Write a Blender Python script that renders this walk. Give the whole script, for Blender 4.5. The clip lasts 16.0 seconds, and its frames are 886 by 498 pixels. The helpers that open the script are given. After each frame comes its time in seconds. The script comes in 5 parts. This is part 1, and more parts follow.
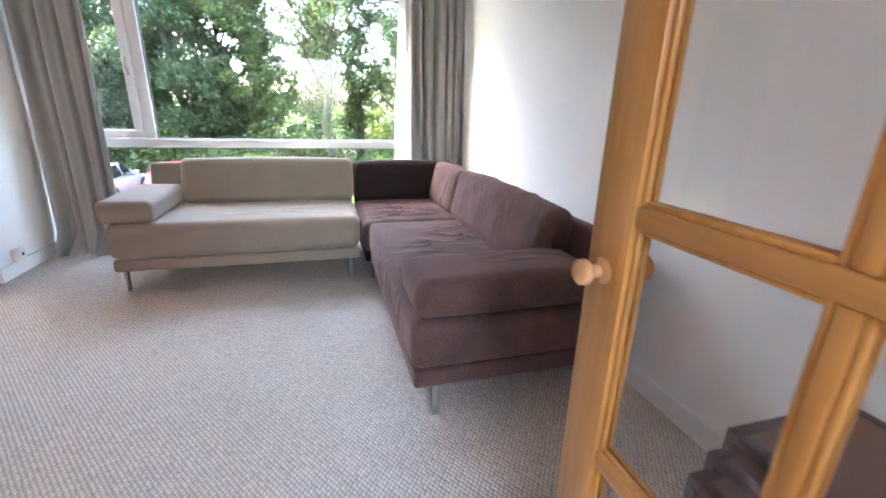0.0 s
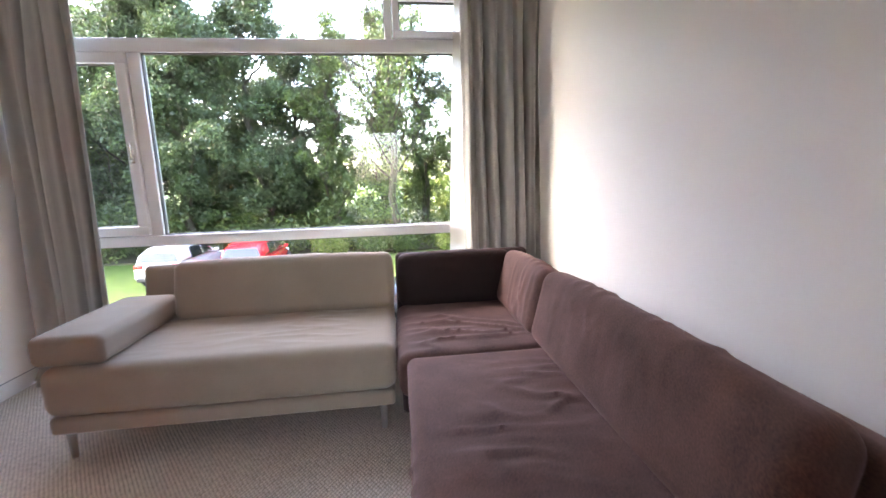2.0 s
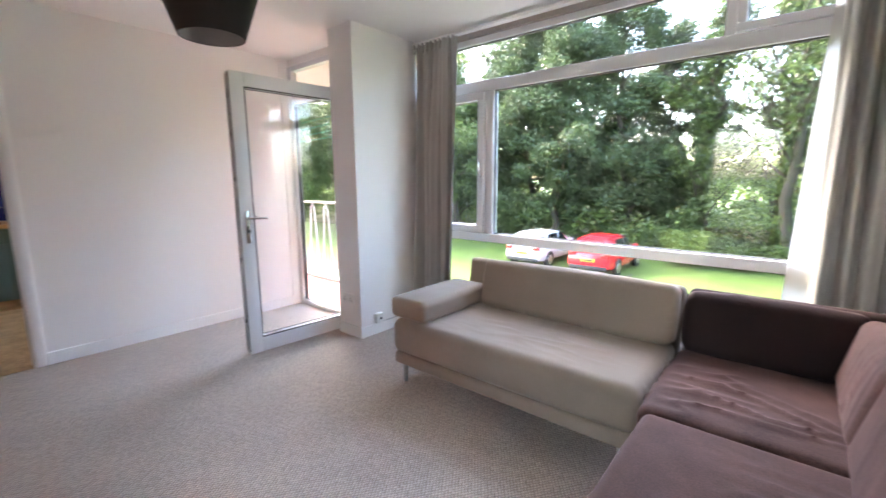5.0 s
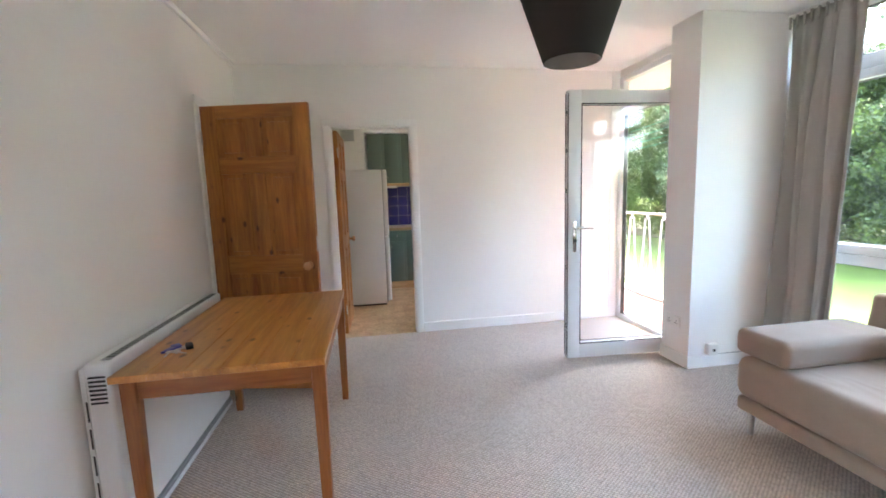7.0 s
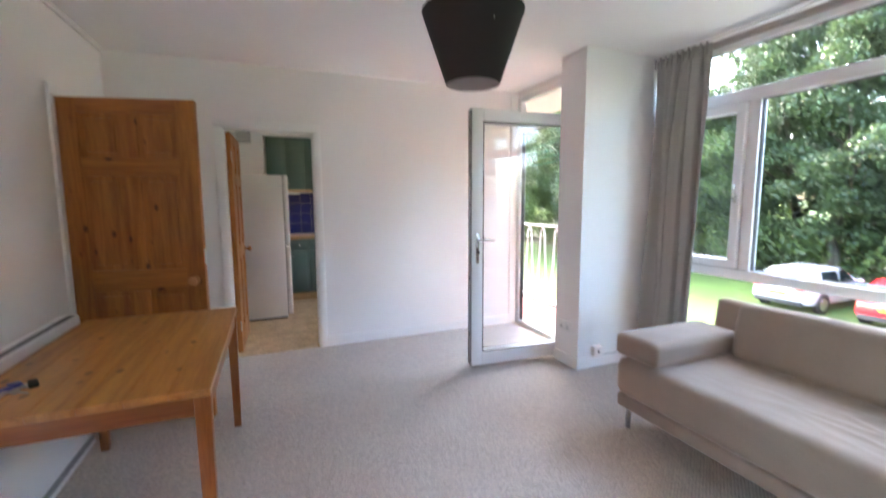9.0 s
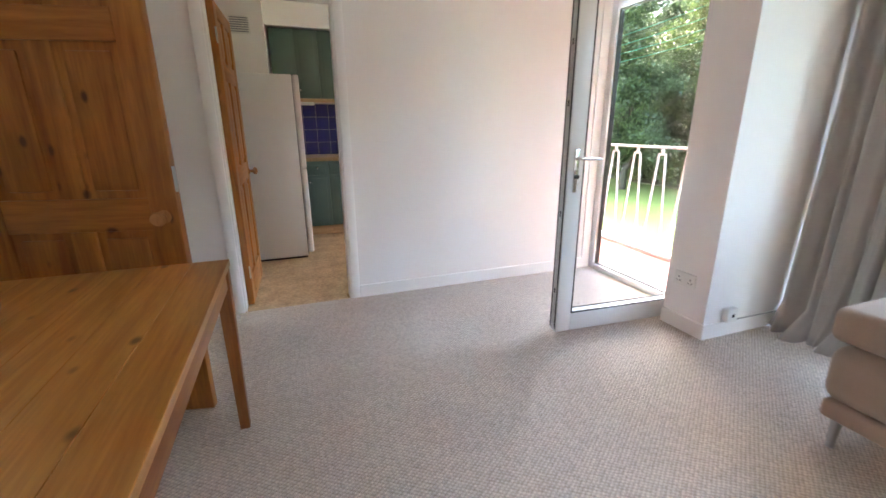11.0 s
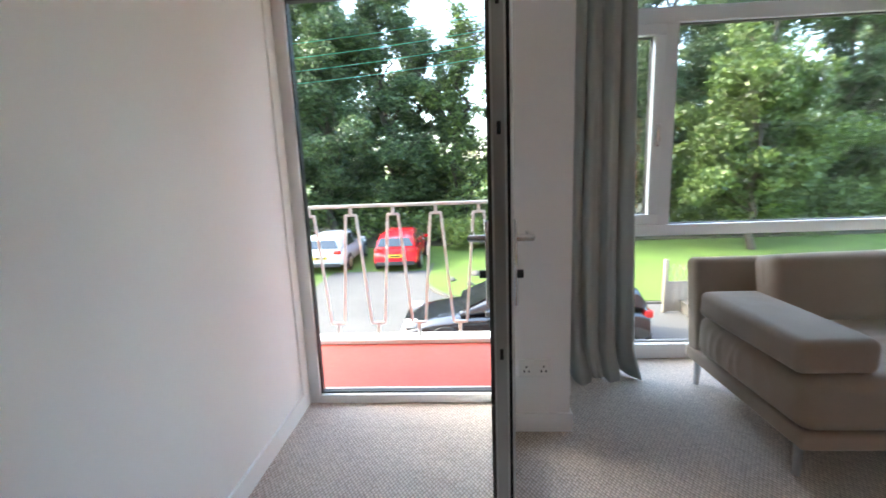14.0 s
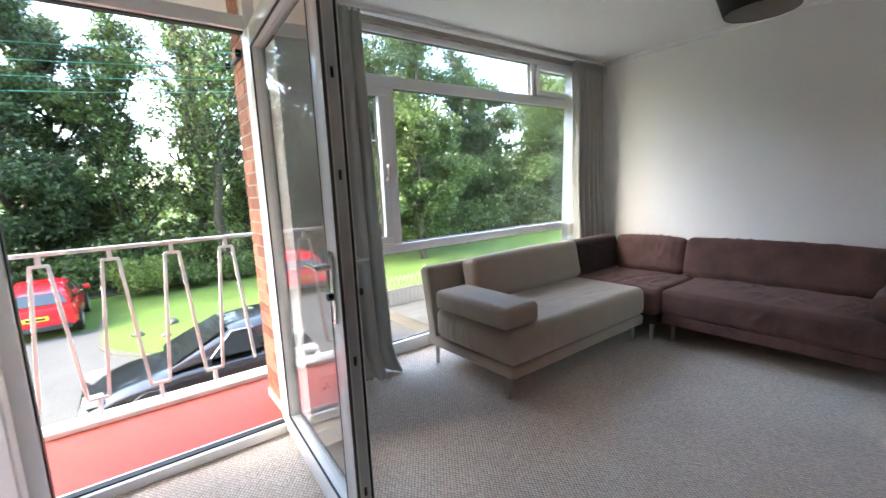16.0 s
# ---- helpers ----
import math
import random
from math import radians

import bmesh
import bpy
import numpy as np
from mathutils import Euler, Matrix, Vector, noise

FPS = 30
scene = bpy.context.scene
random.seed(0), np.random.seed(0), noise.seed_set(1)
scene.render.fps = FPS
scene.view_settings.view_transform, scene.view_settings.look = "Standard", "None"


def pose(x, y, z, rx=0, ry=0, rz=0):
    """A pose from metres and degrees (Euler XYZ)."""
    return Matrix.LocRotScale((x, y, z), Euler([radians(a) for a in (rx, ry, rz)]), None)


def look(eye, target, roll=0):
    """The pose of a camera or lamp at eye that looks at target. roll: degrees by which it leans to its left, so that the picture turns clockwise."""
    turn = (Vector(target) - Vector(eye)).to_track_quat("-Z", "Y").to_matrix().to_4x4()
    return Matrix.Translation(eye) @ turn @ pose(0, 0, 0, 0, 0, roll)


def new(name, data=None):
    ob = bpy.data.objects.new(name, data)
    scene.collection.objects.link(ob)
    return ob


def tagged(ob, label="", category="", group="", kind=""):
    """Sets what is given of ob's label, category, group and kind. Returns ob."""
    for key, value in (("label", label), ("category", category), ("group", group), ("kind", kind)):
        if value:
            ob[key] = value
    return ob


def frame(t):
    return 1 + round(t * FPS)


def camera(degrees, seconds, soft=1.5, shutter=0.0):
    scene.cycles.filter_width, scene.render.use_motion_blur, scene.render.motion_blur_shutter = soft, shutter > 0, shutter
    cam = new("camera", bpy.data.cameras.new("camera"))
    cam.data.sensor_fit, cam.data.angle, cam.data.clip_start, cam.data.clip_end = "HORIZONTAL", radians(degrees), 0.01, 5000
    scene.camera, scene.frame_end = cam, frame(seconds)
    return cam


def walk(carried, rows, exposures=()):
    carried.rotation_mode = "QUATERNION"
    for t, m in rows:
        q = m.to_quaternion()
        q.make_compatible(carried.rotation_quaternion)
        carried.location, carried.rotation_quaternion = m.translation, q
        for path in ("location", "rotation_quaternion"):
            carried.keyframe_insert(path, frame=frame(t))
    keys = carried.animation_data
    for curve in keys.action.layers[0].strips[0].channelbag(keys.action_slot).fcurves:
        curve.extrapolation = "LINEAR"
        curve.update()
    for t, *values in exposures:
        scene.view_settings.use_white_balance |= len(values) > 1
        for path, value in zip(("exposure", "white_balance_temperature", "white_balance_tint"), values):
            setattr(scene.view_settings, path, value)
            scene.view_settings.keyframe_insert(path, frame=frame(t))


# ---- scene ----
cam = camera(92.9, 16.0, shutter=0.35)
PATH = [
    (0, (0.108, 0.282, 1.147), (0.632, 2.112, 0.532), 1.6),
    (0.5, (0.151, 0.472, 1.187), (0.476, 2.354, 0.593), 1.3),
    (1, (0.234, 0.742, 1.188), (0.365, 2.67, 0.672), 0.3),
    (1.5, (0.265, 1.032, 1.18), (0.456, 2.983, 0.785), -0.7),
    (2, (0.351, 1.299, 1.203), (0.579, 3.259, 0.874), -1.8),
    (2.5, (0.548, 1.51, 1.213), (0.369, 3.481, 0.924), 0.2),
    (3, (0.687, 1.568, 1.24), (0.121, 3.465, 0.96), 0.6),
    (3.2, (0.681, 1.579, 1.256), (0.061, 3.456, 0.952), 1.1),
    (5.3, (0.785, 1.335, 1.347), (-0.682, 2.653, 1.013), -0.8),
    (5.5, (0.787, 1.328, 1.336), (-0.808, 2.484, 0.992), -1.1),
    (6, (0.742, 1.3, 1.338), (-1.038, 2.136, 0.971), -1.3),
    (6.5, (0.714, 1.264, 1.34), (-1.183, 1.787, 0.979), -1.8),
    (7, (0.708, 1.257, 1.348), (-1.249, 1.584, 1.096), -1.8),
    (7.5, (0.732, 1.253, 1.411), (-1.246, 1.542, 1.345), -1.3),
    (8, (0.733, 1.256, 1.429), (-1.223, 1.665, 1.5), -0.6),
    (8.5, (0.729, 1.288, 1.423), (-1.179, 1.886, 1.44), -0.6),
    (9, (0.696, 1.279, 1.384), (-1.146, 2.024, 1.156), -0.3),
    (9.2, (0.653, 1.273, 1.351), (-1.145, 2.023, 0.901), 0.1),
    (11.3, (-0.62, 1.329, 1.229), (-2.428, 1.967, 0.66), -0.6),
    (11.5, (-0.81, 1.349, 1.221), (-2.624, 1.973, 0.653), -1.1),
    (12, (-1.243, 1.318, 1.222), (-3.022, 2.092, 0.735), -0.3),
    (12.5, (-1.678, 1.359, 1.229), (-3.286, 2.442, 0.736), -1.6),
    (13, (-2.068, 1.509, 1.255), (-3.41, 2.936, 0.852), -3.1),
    (13.5, (-2.303, 1.66, 1.243), (-3.0, 3.497, 0.87), -3.7),
    (14, (-2.442, 1.656, 1.25), (-2.559, 3.621, 0.896), -2.2),
    (14.5, (-2.577, 1.515, 1.264), (-2.275, 3.46, 0.911), -2.6),
    (15, (-2.681, 1.487, 1.285), (-2.01, 3.345, 0.973), -3.0),
    (15.5, (-2.839, 1.512, 1.296), (-1.848, 3.224, 1.003), -3.6),
    (16, (-2.897, 1.516, 1.304), (-1.713, 3.101, 1.014), -2.7),
]
# the clip's camera opens up towards the back of the room and closes down at the windows
EXPOSURE = [(0.0, 5.3, 6650, 8), (1.0, 5.0, 7150, 14), (2.0, 4.8, 7200, 16), (3.2, 4.55, 7200, 17), (5.5, 4.98, 6900, 10), (7.0, 5.37, 6900, 7), (8.0, 5.22, 6750, 9), (9.0, 5.1, 6600, 10), (11.5, 5.17, 7400, 7), (12.5, 4.88, 6700, -1), (13.0, 4.72, 6600, -2), (13.5, 4.45, 6600, -1), (14.0, 4.14, 6700, 1), (15.0, 4.02, 6700, 2), (16.0, 4.15, 6700, 4)]
walk(cam, [(t, look(eye, target, roll)) for t, eye, target, roll in PATH], EXPOSURE)

# ---- light ----
world = bpy.data.worlds.new("sky")
world.use_nodes = True
scene.world = world
wn = world.node_tree
sky = wn.nodes.new("ShaderNodeTexSky")
sky.sky_type = "NISHITA"
sky.sun_disc = False
sky.sun_elevation, sky.sun_rotation = radians(40), radians(277)
sky.air_density, sky.dust_density, sky.ozone_density = 1.0, 2.5, 1.0
wn.links.new(sky.outputs[0], wn.nodes["Background"].inputs[0])
wn.nodes["Background"].inputs[1].default_value = 0.15
scene.cycles.diffuse_bounces = 10               # white rooms pass light on many times
sun = new("sun", bpy.data.lights.new("sun", "SUN"))
sun.data.energy, sun.data.angle, sun.data.color = 0.5, radians(8), (1.0, 0.95, 0.86)
sun.matrix_world = look((-80, 10, 67), (0, 0, 0))


# ---- materials ----
def nodes_of(name):
    m = bpy.data.materials.new(name)
    m.use_nodes = True
    t = m.node_tree
    return m, t, t.nodes["Principled BSDF"]


def mat(name, colour, rough=0.6, metal=0.0, vary=0.12, grain=40.0, coarse=2.5, bump=0.15, depth=0.002, stretch=(1, 1, 1), tint=None, sheen=0.0, each=0.0):
    """A surface with colour variation at two scales and fine relief."""
    m, t, b = nodes_of(name)
    n, l = t.nodes, t.links
    co = n.new("ShaderNodeTexCoord")
    mp = n.new("ShaderNodeMapping")
    mp.inputs["Scale"].default_value = stretch
    l.new(co.outputs["Object"], mp.inputs[0])
    fine, big = n.new("ShaderNodeTexNoise"), n.new("ShaderNodeTexNoise")
    for node, s in ((fine, grain), (big, coarse)):
        node.inputs["Scale"].default_value = s
        node.inputs["Detail"].default_value = 4
        l.new(mp.outputs[0], node.inputs["Vector"])
    mix = n.new("ShaderNodeMix")
    mix.data_type = "RGBA"
    lo = [c * (1 - vary) for c in colour]
    hi = [min(1, c * (1 + vary)) for c in (tint or colour)]
    mix.inputs[6].default_value, mix.inputs[7].default_value = (*lo, 1), (*hi, 1)
    add = n.new("ShaderNodeMath")
    add.operation = "ADD"
    half = n.new("ShaderNodeMath")
    half.operation = "MULTIPLY"
    half.inputs[1].default_value = 0.5
    l.new(fine.outputs[0], add.inputs[0])
    l.new(big.outputs[0], add.inputs[1])
    l.new(add.outputs[0], half.inputs[0])
    last = half
    if each:
        info = n.new("ShaderNodeObjectInfo")
        sc = n.new("ShaderNodeMath")
        sc.operation = "MULTIPLY_ADD"
        sc.inputs[1].default_value, sc.inputs[2].default_value = each, -each / 2
        l.new(info.outputs["Random"], sc.inputs[0])
        s2 = n.new("ShaderNodeMath")
        s2.operation = "ADD"
        l.new(sc.outputs[0], s2.inputs[0])
        l.new(half.outputs[0], s2.inputs[1])
        last = s2
    ramp = n.new("ShaderNodeMapRange")
    ramp.inputs[1].default_value, ramp.inputs[2].default_value = 0.3, 0.7
    l.new(last.outputs[0], ramp.inputs[0])
    l.new(ramp.outputs[0], mix.inputs[0])
    l.new(mix.outputs[2], b.inputs["Base Color"])
    b.inputs["Roughness"].default_value, b.inputs["Metallic"].default_value = rough, metal
    if sheen:
        b.inputs["Sheen Weight"].default_value, b.inputs["Sheen Roughness"].default_value = sheen, 0.45
        b.inputs["Sheen Tint"].default_value = (*[0.35 + 0.65 * c / max(colour) for c in colour], 1)
    if bump:
        bp = n.new("ShaderNodeBump")
        bp.inputs["Strength"].default_value, bp.inputs["Distance"].default_value = bump, depth
        l.new(fine.outputs[0], bp.inputs["Height"])
        l.new(bp.outputs[0], b.inputs["Normal"])
    return m


def wood(name, dark, light, knots, rough=0.45, along="Z", scale=1.0):
    """Planed softwood: long grain, darker rings and small knots."""
    m, t, b = nodes_of(name)
    n, l = t.nodes, t.links
    co = n.new("ShaderNodeTexCoord")
    mp = n.new("ShaderNodeMapping")
    s = [9.0 * scale] * 3
    s["XYZ".index(along)] = 0.7 * scale
    mp.inputs["Scale"].default_value = s
    l.new(co.outputs["Object"], mp.inputs[0])
    noi = n.new("ShaderNodeTexNoise")
    noi.inputs["Scale"].default_value, noi.inputs["Detail"].default_value = 2.2, 6
    noi.inputs["Distortion"].default_value = 0.6
    l.new(mp.outputs[0], noi.inputs["Vector"])
    fin = n.new("ShaderNodeTexNoise")
    fin.inputs["Scale"].default_value, fin.inputs["Detail"].default_value = 14, 3
    l.new(mp.outputs[0], fin.inputs["Vector"])
    cr = n.new("ShaderNodeValToRGB")
    cr.color_ramp.elements[0].position, cr.color_ramp.elements[1].position = 0.34, 0.66
    cr.color_ramp.elements[0].color, cr.color_ramp.elements[1].color = (*dark, 1), (*light, 1)
    sm = n.new("ShaderNodeMath")
    sm.operation = "MULTIPLY_ADD"
    sm.inputs[1].default_value = 0.3
    l.new(fin.outputs[0], sm.inputs[0])
    sc = n.new("ShaderNodeMath")
    sc.operation = "MULTIPLY"
    sc.inputs[1].default_value = 0.72
    l.new(noi.outputs[0], sc.inputs[0])
    l.new(sc.outputs[0], sm.inputs[2])
    l.new(sm.outputs[0], cr.inputs[0])
    mk = n.new("ShaderNodeMapping")
    k = [10.0] * 3
    k["XYZ".index(along)] = 5.5
    mk.inputs["Scale"].default_value = k
    l.new(co.outputs["Object"], mk.inputs[0])
    vo = n.new("ShaderNodeTexVoronoi")
    vo.inputs["Scale"].default_value = 1.0
    l.new(mk.outputs[0], vo.inputs["Vector"])
    kr = n.new("ShaderNodeMapRange")
    kr.inputs[1].default_value, kr.inputs[2].default_value = 0.07, 0.155
    kr.inputs[3].default_value, kr.inputs[4].default_value = knots, 0.0
    l.new(vo.outputs["Distance"], kr.inputs[0])
    mix = n.new("ShaderNodeMix")
    mix.data_type = "RGBA"
    mix.inputs[7].default_value = (*[c * 0.3 for c in dark], 1)
    l.new(kr.outputs[0], mix.inputs[0])
    l.new(cr.outputs[0], mix.inputs[6])
    l.new(mix.outputs[2], b.inputs["Base Color"])
    b.inputs["Roughness"].default_value = rough
    bp = n.new("ShaderNodeBump")
    bp.inputs["Strength"].default_value, bp.inputs["Distance"].default_value = 0.12, 0.001
    l.new(fin.outputs[0], bp.inputs["Height"])
    l.new(bp.outputs[0], b.inputs["Normal"])
    return m


def clear(name, tint=(1, 1, 1), gloss=0.032):
    m = bpy.data.materials.new(name)
    m.use_nodes = True
    t = m.node_tree
    n, l = t.nodes, t.links
    n.clear()
    out, mix = n.new("ShaderNodeOutputMaterial"), n.new("ShaderNodeMixShader")
    tr, gl, lw = n.new("ShaderNodeBsdfTransparent"), n.new("ShaderNodeBsdfGlossy"), n.new("ShaderNodeLayerWeight")
    tr.inputs[0].default_value = (*tint, 1)
    gl.inputs["Roughness"].default_value = 0.0
    lw.inputs[0].default_value = 0.5
    pw, ma = n.new("ShaderNodeMath"), n.new("ShaderNodeMath")
    pw.operation, ma.operation = "POWER", "MULTIPLY_ADD"
    pw.inputs[1].default_value, ma.inputs[1].default_value, ma.inputs[2].default_value = 4.0, 0.8, gloss
    l.new(lw.outputs["Facing"], pw.inputs[0])
    l.new(pw.outputs[0], ma.inputs[0])
    l.new(ma.outputs[0], mix.inputs[0])
    l.new(tr.outputs[0], mix.inputs[1])
    l.new(gl.outputs[0], mix.inputs[2])
    l.new(mix.outputs[0], out.inputs[0])
    return m


def carpet_mat():
    m, t, b = nodes_of("carpet")
    n, l = t.nodes, t.links
    co = n.new("ShaderNodeTexCoord")
    mp = n.new("ShaderNodeMapping")
    mp.inputs["Rotation"].default_value = (0, 0, radians(45))
    mp.inputs["Scale"].default_value = (80, 57, 1)
    l.new(co.outputs["Object"], mp.inputs[0])
    vo = n.new("ShaderNodeTexVoronoi")
    vo.voronoi_dimensions = "2D"
    vo.inputs["Scale"].default_value = 1.0
    vo.inputs["Randomness"].default_value = 0.2
    l.new(mp.outputs[0], vo.inputs["Vector"])
    big = n.new("ShaderNodeTexNoise")
    big.inputs["Scale"].default_value, big.inputs["Detail"].default_value = 1.7, 5
    l.new(co.outputs["Object"], big.inputs["Vector"])
    cr = n.new("ShaderNodeValToRGB")
    e = cr.color_ramp.elements
    e[0].position, e[1].position = 0.05, 0.72
    e[0].color, e[1].color = (0.72, 0.62, 0.53, 1), (0.30, 0.245, 0.20, 1)
    l.new(vo.outputs["Distance"], cr.inputs[0])
    sep = n.new("ShaderNodeMix")
    sep.data_type, sep.blend_type = "RGBA", "MULTIPLY"
    sep.inputs[0].default_value = 0.24
    l.new(cr.outputs[0], sep.inputs[6])
    bw = n.new("ShaderNodeRGBToBW")
    l.new(vo.outputs["Color"], bw.inputs[0])
    l.new(bw.outputs[0], sep.inputs[7])
    hs = n.new("ShaderNodeHueSaturation")
    hs.inputs["Saturation"].default_value = 0.9
    mv = n.new("ShaderNodeMapRange")
    mv.inputs[1].default_value, mv.inputs[2].default_value, mv.inputs[3].default_value, mv.inputs[4].default_value = 0.3, 0.7, 1.08, 1.25
    l.new(big.outputs[0], mv.inputs[0])
    l.new(mv.outputs[0], hs.inputs["Value"])
    l.new(sep.outputs[2], hs.inputs["Color"])
    l.new(hs.outputs[0], b.inputs["Base Color"])
    b.inputs["Roughness"].default_value = 0.95
    b.inputs["Specular IOR Level"].default_value = 0.1
    bp = n.new("ShaderNodeBump")
    bp.invert = True
    bp.inputs["Strength"].default_value, bp.inputs["Distance"].default_value = 0.9, 0.006
    l.new(vo.outputs["Distance"], bp.inputs["Height"])
    l.new(bp.outputs[0], b.inputs["Normal"])
    return m


WALL = mat("wall_paint", (0.86, 0.845, 0.83), 0.75, vary=0.015, grain=180, coarse=1.2, bump=0.12, depth=0.001)
CEIL = mat("ceiling_paint", (0.86, 0.85, 0.835), 0.85, vary=0.015, grain=140, bump=0.1, depth=0.001)
GLOSSW = mat("white_gloss", (0.86, 0.86, 0.85), 0.3, vary=0.02, grain=60, bump=0.05, depth=0.0006)
UPVC = mat("white_upvc", (0.80, 0.81, 0.81), 0.22, vary=0.015, grain=25, bump=0.0)
CARPET = carpet_mat()
CREAM = mat("cream_microfibre", (0.29, 0.225, 0.172), 0.9, vary=0.12, grain=260, coarse=5, bump=0.25, depth=0.0008, sheen=0.4)
BROWN = mat("brown_microfibre", (0.064, 0.026, 0.021), 0.9, vary=0.5, grain=190, coarse=5.5, bump=0.3, depth=0.0008, tint=(0.098, 0.047, 0.036), sheen=0.18)
# the sofa's brown again, with the corner's shade put into the colour
BROWN_SHADED = mat("shaded_brown_microfibre", (0.020, 0.007, 0.006), 0.9, vary=0.3, grain=200, coarse=6, bump=0.25, depth=0.0008, sheen=0.1)
GREYCLOTH = mat("grey_curtain_cloth", (0.39, 0.385, 0.36), 0.85, vary=0.05, grain=150, coarse=3, bump=0.1, depth=0.0006, stretch=(1, 1, 0.3), sheen=0.15)
LINING = mat("white_lining_cloth", (0.72, 0.70, 0.66), 0.85, vary=0.03, grain=200, bump=0.1, depth=0.0004)
lt_ = LINING.node_tree
thin = lt_.nodes.new("ShaderNodeBsdfTranslucent")
thin.inputs[0].default_value = (0.72, 0.70, 0.66, 1)
half_ = lt_.nodes.new("ShaderNodeMixShader")
lt_.links.new(lt_.nodes["Principled BSDF"].outputs[0], half_.inputs[1])
lt_.links.new(thin.outputs[0], half_.inputs[2])
lt_.links.new(half_.outputs[0], lt_.nodes["Material Output"].inputs[0])
LINEM = mat("green_plastic_line", (0.05, 0.42, 0.30), 0.4, vary=0.05, bump=0)
STEEL = mat("brushed_steel", (0.55, 0.55, 0.54), 0.3, 1.0, vary=0.06, grain=90, bump=0.05, depth=0.0004, stretch=(1, 1, 0.1))
CHROME = mat("chrome", (0.75, 0.75, 0.75), 0.12, 1.0, vary=0.03, bump=0)
PINE = wood("knotty_pine", (0.26, 0.08, 0.013), (0.49, 0.195, 0.04), 0.9)
PINEX = wood("knotty_pine_rail", (0.26, 0.08, 0.013), (0.49, 0.195, 0.04), 0.9, along="X")
PINEY = wood("knotty_pine_cross", (0.26, 0.08, 0.013), (0.49, 0.195, 0.04), 0.9, along="Y")
# apron and leg pine: the tabletop's lacquered pine with side shade in its colour
APRONX = wood("shaded_pine_apron", (0.21, 0.06, 0.011), (0.37, 0.135, 0.03), 0.85, rough=0.35, along="X")
APRONY = wood("shaded_pine_apron_end", (0.21, 0.06, 0.011), (0.37, 0.135, 0.03), 0.85, rough=0.35, along="Y")
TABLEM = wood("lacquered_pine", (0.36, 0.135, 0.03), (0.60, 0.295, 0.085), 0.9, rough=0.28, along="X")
LEGM = wood("shaded_pine_leg", (0.21, 0.06, 0.011), (0.37, 0.135, 0.03), 0.8, rough=0.35)
OAK = wood("varnished_door_pine", (0.38, 0.155, 0.03), (0.55, 0.255, 0.065), 0.35, rough=0.3)
OAKY = wood("varnished_door_rail", (0.38, 0.155, 0.03), (0.55, 0.255, 0.065), 0.35, rough=0.3, along="Y")
KNOB = wood("turned_beech", (0.42, 0.19, 0.075), (0.60, 0.32, 0.15), 0.0, rough=0.25)
GLASS = clear("window_glass")
BLACK = mat("black_rubber", (0.012, 0.012, 0.012), 0.5, vary=0.2)
DARKGREY = mat("dark_grey_gasket", (0.07, 0.065, 0.06), 0.5, vary=0.2)
SHADE = mat("black_shade_cloth", (0.022, 0.021, 0.02), 0.8, vary=0.15, grain=300, bump=0.2, depth=0.0005)
SHADEIN = mat("pale_shade_lining", (0.38, 0.36, 0.34), 0.7, vary=0.06)
PLASTIC = mat("white_plastic", (0.78, 0.78, 0.75), 0.35, vary=0.02, bump=0)
ENAMEL = mat("white_enamel", (0.80, 0.81, 0.81), 0.28, vary=0.02, grain=120, bump=0.06, depth=0.0004)
GREYP = mat("grey_painted_metal", (0.30, 0.31, 0.32), 0.45, vary=0.1)
SAGE = mat("sage_green_paint", (0.088, 0.135, 0.11), 0.5, vary=0.06, grain=80, bump=0.08, depth=0.0006)
BLUETILE = mat("cobalt_glazed_tile", (0.018, 0.016, 0.13), 0.15, vary=0.15, grain=20, bump=0.03, each=0.5)
GROUT = mat("pale_grout", (0.48, 0.46, 0.45), 0.85, vary=0.1)
WORKTOP = wood("oak_worktop", (0.48, 0.30, 0.14), (0.66, 0.45, 0.25), 0.0, along="Y", rough=0.35)
LINO = mat("cork_vinyl", (0.40, 0.255, 0.12), 0.45, vary=0.3, grain=38, coarse=7, tint=(0.52, 0.37, 0.21), bump=0.05)
NEST = mat("brown_leather_top", (0.20, 0.105, 0.075), 0.4, vary=0.12, grain=60, coarse=4)
NESTD = mat("dark_mahogany", (0.06, 0.028, 0.024), 0.35, vary=0.25, grain=30, stretch=(1, 1, 0.2))
REDPAINT = mat("red_floor_paint", (0.32, 0.046, 0.026), 0.55, vary=0.14, grain=30, coarse=3, bump=0.15)
WHITEMETAL = mat("white_painted_iron", (0.62, 0.62, 0.60), 0.4, vary=0.05, grain=60, bump=0.1)
BRICKM = mat("red_brick", (0.20, 0.075, 0.042), 0.85, vary=0.22, grain=45, coarse=9, tint=(0.26, 0.115, 0.07), bump=0.4, depth=0.003, each=0.7)
MORTAR = mat("mortar", (0.24, 0.20, 0.165), 0.9, vary=0.12, grain=60, bump=0.3)
RENDERM = mat("pale_render", (0.62, 0.58, 0.54), 0.85, vary=0.08, grain=50, bump=0.3)
ASPHALT = mat("asphalt", (0.075, 0.073, 0.071), 0.85, vary=0.25, grain=30, coarse=0.7, bump=0.3, depth=0.004)
GRASSM = mat("mown_grass", (0.050, 0.095, 0.010), 0.8, vary=0.35, grain=14, coarse=0.55, tint=(0.080, 0.130, 0.016), bump=0.5, depth=0.02)
